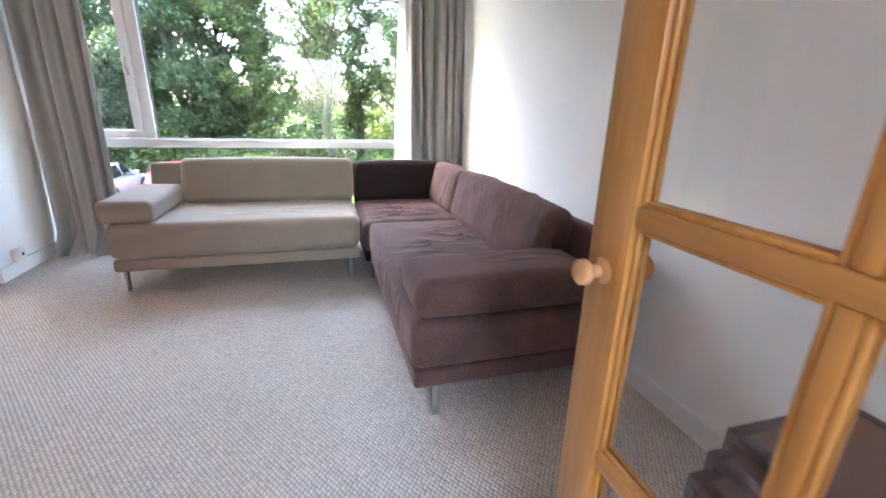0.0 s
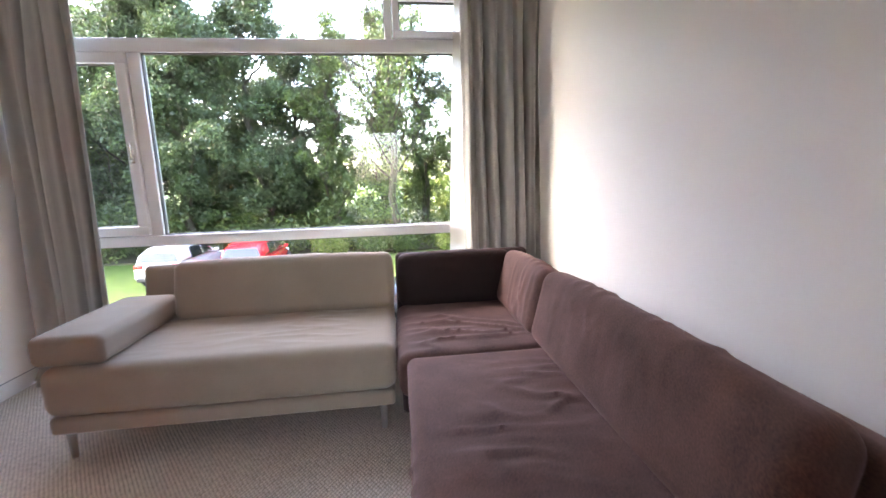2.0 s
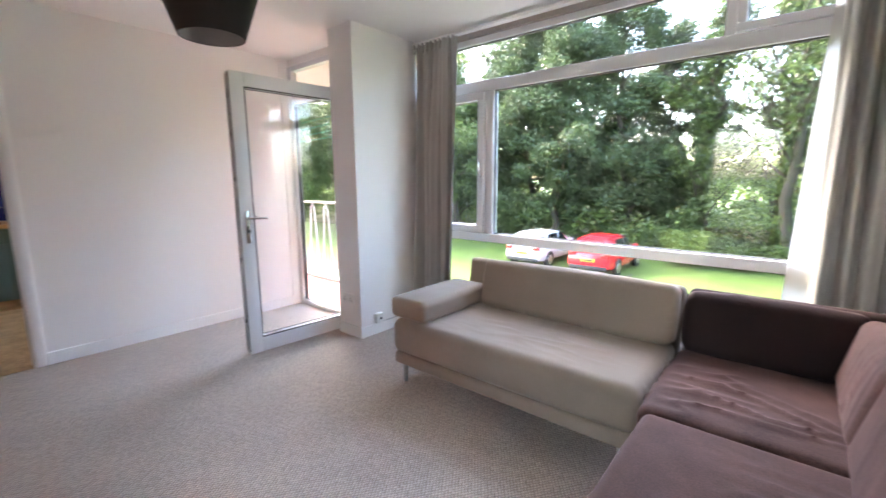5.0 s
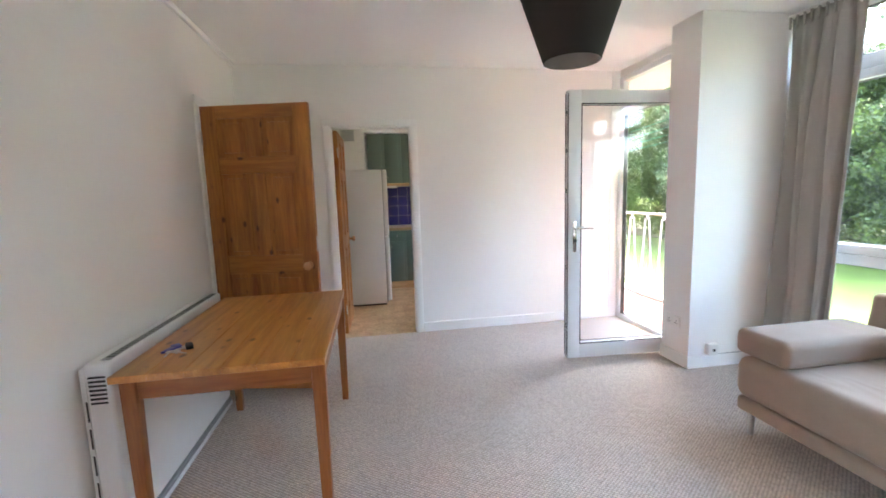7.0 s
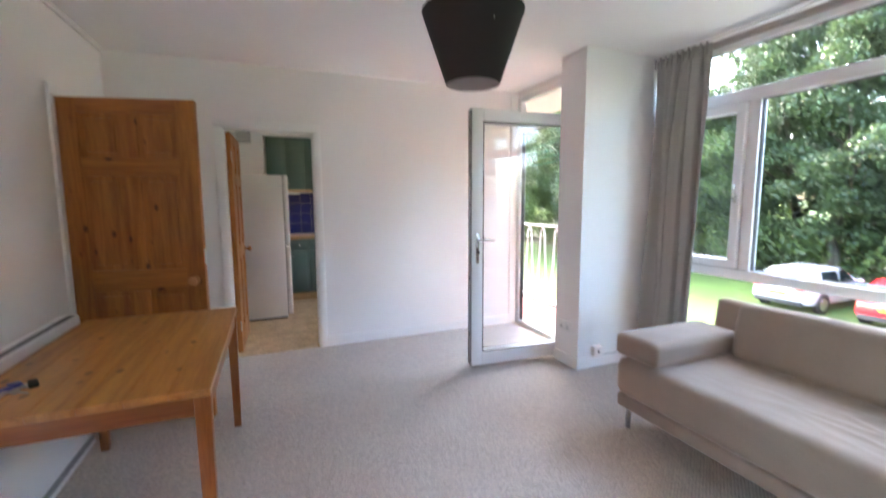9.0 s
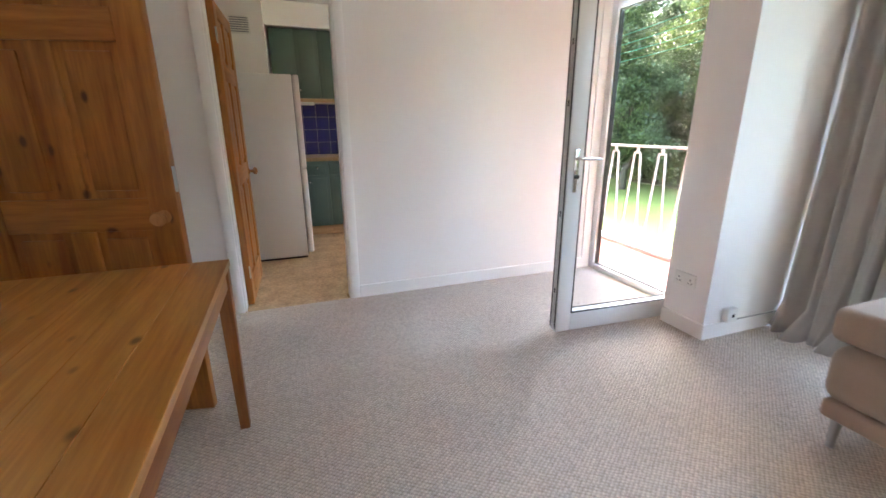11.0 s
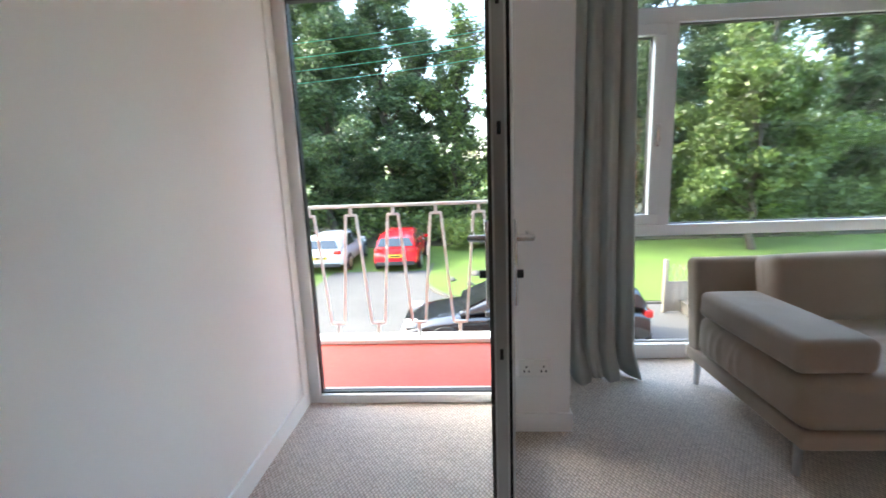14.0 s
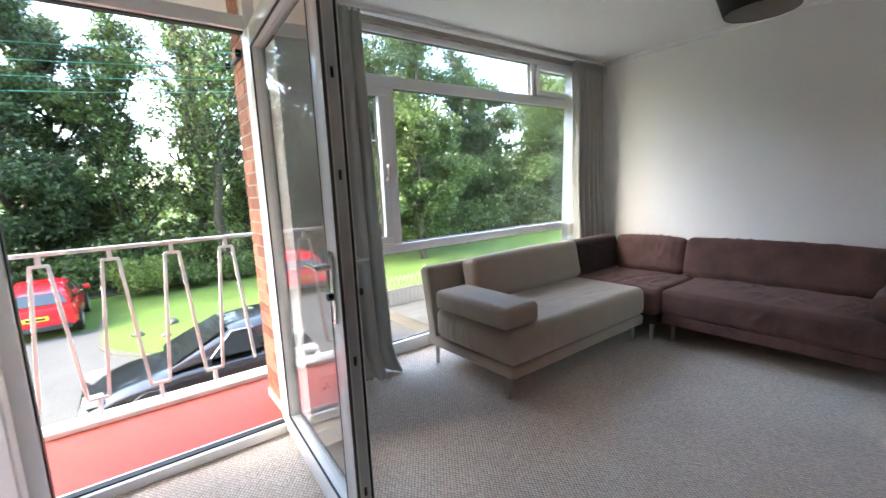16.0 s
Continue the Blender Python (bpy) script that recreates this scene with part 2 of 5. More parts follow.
EARTH = mat("leaf_litter", (0.05, 0.048, 0.022), 0.95, vary=0.4, grain=6, coarse=0.6, bump=0.5, depth=0.03)
KERBM = mat("concrete_kerb", (0.085, 0.078, 0.068), 0.85, vary=0.15, grain=30, bump=0.3)
BARK = mat("ivy_bark", (0.035, 0.03, 0.02), 0.95, vary=0.4, grain=8, coarse=2, stretch=(1, 1, 0.25), bump=0.8, depth=0.03)
DECKM = mat("weathered_deck_board", (0.075, 0.07, 0.062), 0.85, vary=0.15, grain=12, stretch=(0.2, 1, 1), bump=0.3, each=0.5)


def leaf_mat(name, lo, hi):
    m, t, b = nodes_of(name)
    n, l = t.nodes, t.links
    g = n.new("ShaderNodeNewGeometry")
    cr = n.new("ShaderNodeValToRGB")
    cr.color_ramp.elements[0].color, cr.color_ramp.elements[1].color = (*lo, 1), (*hi, 1)
    l.new(g.outputs["Random Per Island"], cr.inputs[0])
    l.new(cr.outputs[0], b.inputs["Base Color"])
    b.inputs["Roughness"].default_value = 0.42
    tr = n.new("ShaderNodeBsdfTranslucent")
    l.new(cr.outputs[0], tr.inputs[0])
    mx = n.new("ShaderNodeMixShader")
    mx.inputs[0].default_value = 0.4
    l.new(b.outputs[0], mx.inputs[1])
    l.new(tr.outputs[0], mx.inputs[2])
    l.new(mx.outputs[0], n["Material Output"].inputs[0])
    return m


LEAF_DARK = leaf_mat("dark_leaves", (0.018, 0.038, 0.016), (0.10, 0.15, 0.058))
LEAF_MID = leaf_mat("green_leaves", (0.026, 0.052, 0.017), (0.14, 0.20, 0.052))
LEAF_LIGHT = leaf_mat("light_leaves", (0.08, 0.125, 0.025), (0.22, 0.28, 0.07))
LEAF_BRIGHT = leaf_mat("yellow_green_leaves", (0.032, 0.06, 0.016), (0.13, 0.185, 0.048))

# ---- building helpers ----
PLACE = {}


def box(x0, x1, y0, y1, z0, z1, bevel=0.0, seg=2, bm=None):
    own = bmesh.new()
    bmesh.ops.create_cube(own, size=1)
    for v in own.verts:
        v.co = Vector(((x0, x1)[v.co.x > 0], (y0, y1)[v.co.y > 0], (z0, z1)[v.co.z > 0]))
    if bevel:
        bmesh.ops.bevel(own, geom=own.edges[:], offset=bevel, segments=seg, affect="EDGES", profile=0.5)
    if bm is None:
        return own
    me = bpy.data.meshes.new("tmp")
    own.to_mesh(me)
    own.free()
    bm.from_mesh(me)
    bpy.data.meshes.remove(me)
    return bm


def boxes(*rows, bevel=0.0):
    bm = bmesh.new()
    for r in rows:
        box(*r, bevel=bevel, bm=bm)
    return bm


def tube(p, q, r0, r1=None, seg=14):
    """A round bar from p to q."""
    bm = bmesh.new()
    p, q = Vector(p), Vector(q)
    d = q - p
    bmesh.ops.create_cone(bm, cap_ends=True, segments=seg, radius1=r0, radius2=r0 if r1 is None else r1, depth=d.length)
    bm.transform(Matrix.Translation((p + q) / 2) @ d.to_track_quat("Z", "Y").to_matrix().to_4x4())
    return bm


def bar(p, q, w, h):
    """A square bar from p to q."""
    p, q = Vector(p), Vector(q)
    d = q - p
    bm = box(-w / 2, w / 2, -h / 2, h / 2, -d.length / 2, d.length / 2, bevel=min(w, h) * 0.12, seg=1)
    bm.transform(Matrix.Translation((p + q) / 2) @ d.to_track_quat("Z", "Y").to_matrix().to_4x4())
    return bm


def turned(profile, origin, axis, seg=24):
    """A turned shape: (distance along axis, radius) pairs."""
    bm = bmesh.new()
    rings = []
    for d, r in profile:
        rings.append([bm.verts.new((r * math.cos(2 * math.pi * i / seg), r * math.sin(2 * math.pi * i / seg), d)) for i in range(seg)])
    for a, b in zip(rings, rings[1:]):
        for i in range(seg):
            bm.faces.new((a[i], a[(i + 1) % seg], b[(i + 1) % seg], b[i]))
    bm.faces.new(list(reversed(rings[0])))
    bm.faces.new(rings[-1])
    bm.transform(Matrix.Translation(origin) @ Vector(axis).to_track_quat("Z", "Y").to_matrix().to_4x4())
    return bm


def cushion(x0, x1, y0, y1, z0, z1, r=0.05, puff=0.0, wrinkle=0.0, n=14, seed=0.0, m=None):
    """A rounded upholstered block with a crowned top and soft creases."""
    c = Vector(((x0 + x1) / 2, (y0 + y1) / 2, (z0 + z1) / 2))
    h = Vector(((x1 - x0) / 2, (y1 - y0) / 2, (z1 - z0) / 2))

    def steps(a):
        rr = min(r, a * 0.95)
        e = [-a + rr * k / 4 for k in range(4)]
        i = [-(a - rr) + 2 * (a - rr) * k / n for k in range(n + 1)]
        return e + i + [-v for v in reversed(e)]

    ax = [steps(a) for a in h]
    bm, seen = bmesh.new(), {}

    def vert(p):
        key = tuple(round(v, 5) for v in p)
        if key not in seen:
            q = Vector([max(-(a - min(r, a * 0.95)), min(a - min(r, a * 0.95), v)) for v, a in zip(p, h)])
            d = Vector(p) - q
            rr = min(r, min(h) * 0.95)
            s = q + (d.normalized() * rr if d.length > 1e-6 else d)
            u = [v / a for v, a in zip(s, h)]
            for i in range(3):
                j, k = (i + 1) % 3, (i + 2) % 3
                g = max(0, 1 - u[j] ** 2) * max(0, 1 - u[k] ** 2)
                s[i] += puff * (1 if i == 2 else 0.5) * u[i] * g
            if wrinkle:
                inner = max(0.0, 1 - max(sorted(abs(w) for w in u)[1] - 0.5, 0) / 0.42)
                main = max(range(3), key=lambda i: abs(u[i]))
                out = Vector([(1 if u[i] > 0 else -1) * (i == main) for i in range(3)])
                soft = noise.noise(Vector((s.x * 3 + seed, s.y * 5, s.z * 5)))
                bend = 0.8 * noise.noise(s * 4 + Vector((seed, 0, 0)))
                crease = (1 - abs(noise.noise(Vector((s.x * 3.0 + seed, s.y * 13 + bend, s.z * 3 + 2))))) ** 7
                patch_ = min(1.0, max(0.0, 0.5 + 2.2 * noise.noise(Vector((s.x * 1.5, s.y * 2.2 + seed, s.z)))))
                fine = noise.noise(Vector((s.x * 8, s.y * 34 + seed, s.z * 12)))
                s += out * wrinkle * inner * (0.5 * soft + patch_ * (1.2 * crease + 0.3 * fine)) + Vector(u) * wrinkle * 0.06 * soft
            seen[key] = bm.verts.new(s)
        return seen[key]

    for i in range(3):
        j, k = (i + 1) % 3, (i + 2) % 3
        for sg in (-1, 1):
            for a, b in zip(ax[j], ax[j][1:]):
                for e, f in zip(ax[k], ax[k][1:]):
                    pts = []
                    for pj, pk in ((a, e), (b, e), (b, f), (a, f)):
                        p = [0, 0, 0]
                        p[i], p[j], p[k] = sg * h[i], pj, pk
                        pts.append(vert(p))
                    if len(set(pts)) == 4:
                        try:
                            bm.faces.new(pts if sg > 0 else pts[::-1])
                        except ValueError:
                            pass
    bm.transform(Matrix.Translation(c) @ (m or Matrix()))
    return bm


def mesh_of(name, bm, material, smooth=None):
    me = bpy.data.meshes.new(name)
    bmesh.ops.recalc_face_normals(bm, faces=bm.faces[:])
    bm.to_mesh(me)
    bm.free()
    me.materials.append(material)
    if smooth:
        me.polygons.foreach_set("use_smooth", [True] * len(me.polygons))
        me.set_sharp_from_angle(angle=radians(smooth))
    return me


def thing(name, x, y, z, label, category, group="", rz=0):
    ob = new(name)
    ob.matrix_world = pose(x, y, z, 0, 0, rz)
    PLACE[ob] = pose(x, y, z, 0, 0, rz)
    return tagged(ob, label, category, group)


def part(name, bm, material, parent, label="", smooth=40, shadow=True):
    """One mesh under a thing or part; bm is in world places."""
    bm.transform(PLACE[parent].inverted())
    ob = new(name, mesh_of(name, bm, material, smooth))
    ob.parent = parent
    PLACE[ob] = PLACE[parent]
    ob.visible_shadow = shadow
    return tagged(ob, label)


def solid(name, bm, material, label, category, group="", kind="", smooth=40):
    """A thing of one mesh; its origin stays at the world's."""
    ob = new(name, mesh_of(name, bm, material, smooth))
    PLACE[ob] = Matrix()
    return tagged(ob, label, category, group, kind)


def setting(name, bm, material, label, category, smooth=None):
    return solid(name, bm, material, label, category, kind="structure", smooth=smooth)


# ---- structure ----
W, E, S, N, H = -3.36, 1.40, 0.13, 4.33, 2.54   # inner faces of the living room, ceiling height
BY = 3.80                                        # inner face of the balcony door frame
setting("floor", boxes((W, E, S, BY + 0.05, -0.2, 0), (-1.975, E, BY + 0.05, N + 0.12, -0.2, 0), (-2.26, -1.975, BY + 0.05, N + 0.12, -0.2, -0.001)), CARPET, "beige woven loop pile carpet with a ribbed weave", "carpet")
setting("ceiling", boxes((W - 0.1, E + 0.1, S - 0.1, BY + 0.07, H, H + 0.2), (-2.26, E + 0.1, BY + 0.07, N + 0.12, H, H + 0.2)), CEIL, "plain white painted ceiling", "ceiling")
setting("wall_west", boxes((W - 0.1, W, S - 0.1, 0.90, -0.2, H), (W - 0.1, W, 1.66, BY + 0.07, -0.2, H), (W - 0.1, W, 0.90, 1.66, 2.03, H)), WALL, "smooth white painted wall beside the kitchen doorway", "wall")
setting("wall_south", boxes((W, -3.22, S - 0.1, S, -0.2, H), (-2.46, -0.29, S - 0.1, S, -0.2, H), (0.56, E, S - 0.1, S, -0.2, H), (-3.22, -2.46, S - 0.1, S, 2.03, H), (-0.29, 0.56, S - 0.1, S, 2.03, H)), WALL, "smooth white painted wall behind the heater", "wall")
setting("wall_east", boxes((E, E + 0.1, S - 0.1, N + 0.12, -0.2, H)), WALL, "plain white painted wall behind the brown sofa", "wall")
setting("pier", boxes((-2.27, -1.975, 3.54, BY + 0.07, -0.2, H), (-2.24, -1.975, BY + 0.07, N + 0.12, -0.2, H)), WALL, "white plastered pier between balcony door and window", "pier")
setting("wall_north", boxes((-1.975, E, N + 0.01, N + 0.12, 2.475, H), (W, -2.27, BY + 0.01, BY + 0.07, 2.475, H)), WALL, "narrow white strip above the windows", "wall")

base = setting("baseboard", boxes((W, W + 0.014, 1.722, BY - 0.085, 0, 0.095), (W, W + 0.014, S, 0.845, 0, 0.095), (-2.27, -1.961, 3.526, 3.54, 0, 0.095), (-1.975, -1.961, 3.54, N, 0, 0.095), (E - 0.014, E, S, N, 0, 0.095), (-2.38, -0.335, S, S + 0.014, 0, 0.095), (0.605, E - 0.014, S, S + 0.014, 0, 0.095), bevel=0.003), GLOSSW, "white gloss painted skirting board", "skirting board")
setting("coving", boxes((W, E, S, S + 0.03, H - 0.035, H), (E - 0.03, E, S + 0.03, N, H - 0.035, H), bevel=0.008), CEIL, "thin white plaster moulding under the ceiling", "coving")
setting("trim", boxes((W, W + 0.012, BY - 0.085, BY, 0, 2.5), bevel=0.003), GLOSSW, "white vertical cover strip beside the balcony door", "trim")


def door_frame(name, axis, at, a0, a1, into, top, label):
    """Lining and architraves round an opening a0..a1 in a wall whose room face is at `at`."""
    fr = setting(name, bmesh.new(), GLOSSW, label, "door frame")
    d = 0.1 * into

    def put(nm, u0, u1, v0, v1, z0, z1):
        lo, hi = min(v0, v1), max(v0, v1)
        b = box(lo, hi, u0, u1, z0, z1, 0.004) if axis == "x" else box(u0, u1, lo, hi, z0, z1, 0.004)
        part(nm, b, GLOSSW, fr)

    put("jamb", a0 - 0.03, a0, at, at + d, 0, top)
    put("jamb", a1, a1 + 0.03, at, at + d, 0, top)
    put("head", a0 - 0.03, a1 + 0.03, at, at + d, top, top + 0.03)
    for k, s in ((at, -1), (at + d, 1)):
        o = 0.016 * into * s
        put("architrave", a0 - 0.075, a0 - 0.012, k, k + o, 0, top + 0.012)
        put("architrave", a1 + 0.012, a1 + 0.075, k, k + o, 0, top + 0.012)
        put("architrave", a0 - 0.075, a1 + 0.075, k, k + o, top + 0.012, top + 0.07)
    return fr


door_frame("door_frame_kitchen", "x", W, 0.935, 1.645, -1, 1.995, "white gloss frame round the kitchen doorway")
door_frame("door_frame_hall", "y", S, -3.19, -2.49, -1, 1.995, "white gloss frame round the hall doorway")
door_frame("door_frame_entrance", "y", S, -0.26, 0.53, -1, 1.995, "white gloss frame round the entrance doorway")

# the hall behind the south wall, lit through an unseen opening added for light
setting("hall_floor", box(-3.5, 1.6, -1.3, S - 0.1, -0.2, 0), CARPET, "beige carpet in the hall", "carpet")
setting("hall_ceiling", box(-3.5, 1.6, -1.3, S - 0.1, H, H + 0.1), CEIL, "white hall ceiling", "ceiling")
# assumed walls; the partition at x -1.5 keeps the added light at the entrance
setting("hall_wall", boxes((-3.5, -1.3, -1.4, -1.3, -0.2, H), (1.4, 1.6, -1.4, -1.3, -0.2, H), (-1.3, 1.4, -1.4, -1.3, -0.2, 0.3), (-1.3, 1.4, -1.4, -1.3, 2.35, H), (-3.6, -3.5, -1.3, 0.03, -0.2, H), (1.6, 1.7, -1.3, 0.03, -0.2, H), (-1.5, -1.4, -1.3, 0.03, -0.2, H)), WALL, "plain white hall wall with an unseen opening added for light", "wall")

# the kitchen
KX, KN, KS = -6.0, 3.2, 0.25
setting("kitchen_floor", box(KX - 0.1, W - 0.1, KS - 0.1, KN, -0.2, 0.0), LINO, "mottled tan cork pattern vinyl floor", "floor")
setting("kitchen_floor_strip", box(W - 0.1, W, 0.93, 1.63, -0.19, 0.002), LINO, "tan vinyl strip in the kitchen doorway", "floor")
setting("kitchen_ceiling", box(KX - 0.1, W - 0.1, KS - 0.1, KN, H, H + 0.1), CEIL, "white kitchen ceiling", "ceiling")
setting("kitchen_wall", boxes((KX - 0.1, KX, KS - 0.1, KN, -0.2, H), (KX, W - 0.1, KS - 0.1, KS, -0.2, H)), WALL, "white kitchen wall behind the cupboards", "wall")
# assumed opening, out of view, sized to let more skylight into the kitchen
setting("kitchen_wall_north", boxes((KX - 0.1, -5.7, KN, KN + 0.1, -0.2, H), (-3.8, W - 0.1, KN, KN + 0.1, -0.2, H), (-5.7, -3.8, KN, KN + 0.1, -0.2, 1.0), (-5.7, -3.8, KN, KN + 0.1, 2.3, H)), WALL, "white kitchen wall with an unseen opening added for light", "wall")
setting("kitchen_boxing", box(KX, -5.2, KS, 1.21, -0.2, H), WALL, "white boxed-in flue behind the fridge", "wall")
setting("kitchen_soffit", box(KX, -5.62, 1.21, KN, 2.28, H), WALL, "white boxing above the wall cupboards", "wall")


# ---- window wall ----
GY = 4.385                                       # glass plane of the big window
win = setting("window_1", bmesh.new(), UPVC, "large white framed window from floor to ceiling", "window")


def member(name, x0, x1, z0, z1, y0, y1, parent, material=UPVC, bevel=0.006):
    return part(name, box(x0, x1, y0, y1, z0, z1, bevel), material, parent)


WY0, WY1 = N, N + 0.075
member("jamb", -1.973, -1.915, 0, 2.475, WY0, WY1, win)
member("jamb", 1.34, E - 0.002, 0, 2.475, WY0, WY1, win)
member("head", -1.915, 1.34, 2.425, 2.475, WY0, WY1, win)
member("bottom_rail", -1.915, 1.34, 0.0, 0.10, WY0 - 0.01, WY1, win)
member("transom", -1.915, 1.34, 0.815, 0.885, WY0 - 0.012, WY1, win)
member("transom", -1.915, 1.34, 2.05, 2.135, WY0 - 0.005, WY1, win)
member("mullion", -1.265, -1.19, 0.885, 2.05, WY0, WY1, win)
member("mullion", 0.355, 0.405, 2.135, 2.425, WY0, WY1, win)
for nm, x0, x1, z0, z1, w in (("casement", -1.91, -1.27, 0.89, 2.045, 0.062), ("vent_sash", 0.41, 1.335, 2.14, 2.42, 0.045)):
    s = member(nm, x0, x1, z1 - w, z1, WY0 - 0.022, WY1 - 0.02, win)
    member("rail", x0, x1, z0, z0 + w, WY0 - 0.022, WY1 - 0.02, s)
    member("stile", x0, x0 + w, z0 + w, z1 - w, WY0 - 0.022, WY1 - 0.02, s)
    member("stile", x1 - w, x1, z0 + w, z1 - w, WY0 - 0.022, WY1 - 0.02, s)
for x0, x1, z0, z1 in ((-1.915, 1.34, 0.10, 0.815), (-1.19, 1.34, 0.885, 2.05), (-1.85, -1.33, 0.95, 1.985), (-1.915, 0.355, 2.135, 2.425), (0.455, 1.29, 2.185, 2.375)):
    part("pane", box(x0, x1, GY - 0.002, GY + 0.002, z0, z1), GLASS, win, shadow=False)
    g = 0.006
    part("gasket", boxes((x0, x0 + g, GY - 0.035, GY - 0.004, z0, z1), (x1 - g, x1, GY - 0.035, GY - 0.004, z0, z1), (x0, x1, GY - 0.035, GY - 0.004, z1 - g, z1), (x0, x1, GY - 0.035, GY - 0.004, z0, z0 + g)), DARKGREY, win)
part("handle", boxes((-1.312, -1.288, WY0 - 0.034, WY0 - 0.022, 1.36, 1.42), (-1.309, -1.291, WY0 - 0.055, WY0 - 0.034, 1.385, 1.49), bevel=0.004), CHROME, win, "silver window handle")
setting("curtain_track", boxes((-1.97, E - 0.005, N - 0.125, N - 0.07, 2.495, 2.515), bevel=0.004), PLASTIC, "white curtain track under the ceiling", "curtain track")
setting("window_board", boxes((-1.97, E, N - 0.03, N + 0.01, 2.475, H - 0.002)), mat("taupe_paint", (0.42, 0.38, 0.34), 0.5), "taupe painted board above the window", "trim")


def curtain(x0, x1, b0, b1, y, folds, amp, label, seed):
    """A pleated curtain: gathered heading, folds that open out and a hem lying on the floor."""
    bm = bmesh.new()
    nx, nz, top = folds * 18, 46, 2.49
    rows = []
    for j in range(nz + 1):
        k = j / nz
        z = top - k * (top - 0.006)
        row = []
        for i in range(nx + 1):
            u = i / nx
            uu = u + 0.018 * math.sin(3 * k + seed + 9 * u) * k
            xa = x0 + (x1 - x0) * uu
            xb = b0 + (b1 - b0) * uu
            e = k ** 1.6
            x = xa * (1 - e) + xb * e
            ph = 2 * math.pi * folds * (u + 0.09 * noise.noise(Vector((u * 4, seed, 0.5 * k)))) + seed
            a = amp * (0.45 + 0.55 * min(1, k * 4)) * (0.75 + 0.5 * noise.noise(Vector((u * 5, k * 1.5, seed))))
            sharp = math.sin(ph) + 0.35 * math.sin(2 * ph + 5 * u + 1.5 * k) + 0.25 * math.sin(0.5 * ph + 3 * k)
            yy = y + a * sharp + 0.03 * noise.noise(Vector((u * 3, k * 2.5, seed + 4)))
            x += 0.35 * a * math.cos(ph) * math.sin(math.pi * u)
            if z < 0.16:
                d = 0.16 - z
                yy -= d * (0.35 + 0.75 * (0.5 + 0.5 * math.sin(ph * 0.6 + 1)) * math.sin(math.pi * min(1, max(0, 0.08 + 0.84 * u))))
                x += d * (0.15 * math.sin(ph * 0.5) + 0.1 * (u - 0.4))
            yy -= 0.07 * k ** 3
            row.append(bm.verts.new((x, yy, max(0.006, z + (0.012 * math.sin(ph) if j == nz else 0)))))
        rows.append(row)
    for a, b in zip(rows, rows[1:]):
        for i in range(nx):
            bm.faces.new((a[i], a[i + 1], b[i + 1], b[i]))
    c = thing("curtain", (x0 + x1) / 2, y, 0, label, "curtain", "pair of curtains")
    p = part("cloth", bm, GREYCLOTH, c, smooth=180)
    so = p.modifiers.new("thick", "SOLIDIFY")
    so.thickness = 0.004
    hd = bmesh.new()
    for i in range(folds * 2):
        u = (i + 0.5) / (folds * 2)
        x = x0 + (x1 - x0) * u
        box(x - 0.006, x + 0.006, y - 0.035, y - 0.02, 2.415, 2.495, 0.003, bm=hd)
    part("heading_tape", hd, GREYCLOTH, c)
    return c


curtain(-1.955, -1.475, -1.962, -1.455, N - 0.11, 5, 0.05, "long grey curtain gathered beside the white pier", 0.4)
rc = curtain(0.85, 1.392, 0.87, 1.392, N - 0.105, 6, 0.04, "long grey curtain drawn back behind the corner sofa", 2.2)
lb, rows = bmesh.new(), []
for j in range(25):
    k = j / 24
    rows.append([lb.verts.new((0.83 - 0.10 * k ** 0.8 + 0.5 * i / 20, N - 0.035 + 0.006 * math.sin(i * 1.1 + 2 * k), 2.46 - 2.44 * k)) for i in range(21)])
for a, b in zip(rows, rows[1:]):
    for i in range(20):
        lb.faces.new((a[i], a[i + 1], b[i + 1], b[i]))
part("lining", lb, LINING, rc, "off-white curtain lining against the window", smooth=180)

# ---- balcony door ----
BX0, BX1 = W + 0.005, -2.272
bal = setting("door_frame_balcony", bmesh.new(), UPVC, "white framed balcony doorway with a light above", "door frame")
member("jamb", BX0, BX0 + 0.065, 0, 2.47, BY, BY + 0.07, bal)
member("jamb", BX1 - 0.055, BX1, 0, 2.47, BY, BY + 0.07, bal)
member("head", BX0 + 0.065, BX1 - 0.055, 2.42, 2.47, BY, BY + 0.07, bal)
member("transom", BX0 + 0.065, BX1 - 0.055, 2.10, 2.165, BY, BY + 0.07, bal)
member("sill", BX0 + 0.065, BX1 - 0.055, 0.0, 0.05, BY - 0.005, BY + 0.09, bal)
part("seal", boxes((BX0 + 0.065, BX0 + 0.072, BY + 0.02, BY + 0.06, 0.05, 2.10), (BX0 + 0.065, BX1 - 0.055, BY + 0.02, BY + 0.06, 0.05, 0.057), (BX0 + 0.065, BX1 - 0.055, BY + 0.02, BY + 0.06, 2.093, 2.10)), BLACK, bal, "black rubber door seal")
part("pane", box(BX0 + 0.065, BX1 - 0.055, BY + 0.036, BY + 0.04, 2.165, 2.42), GLASS, bal, shadow=False)
for z in (0.36, 0.78, 1.08, 1.52, 1.86):
    part("strike_plate", box(BX0 + 0.063, BX0 + 0.0665, BY + 0.004, BY + 0.02, z - 0.06, z + 0.06, 0.001), STEEL, bal, "steel lock keep")

# the leaf, swung into the room past a right angle
HX, HY, LW, LH = -2.262, 3.795, 1.05, 2.075
leaf = thing("balcony_door", HX, HY, 0.02, "open white framed glazed balcony door with lever handle", "door", rz=-3.2)
PLACE_LEAF = PLACE[leaf]


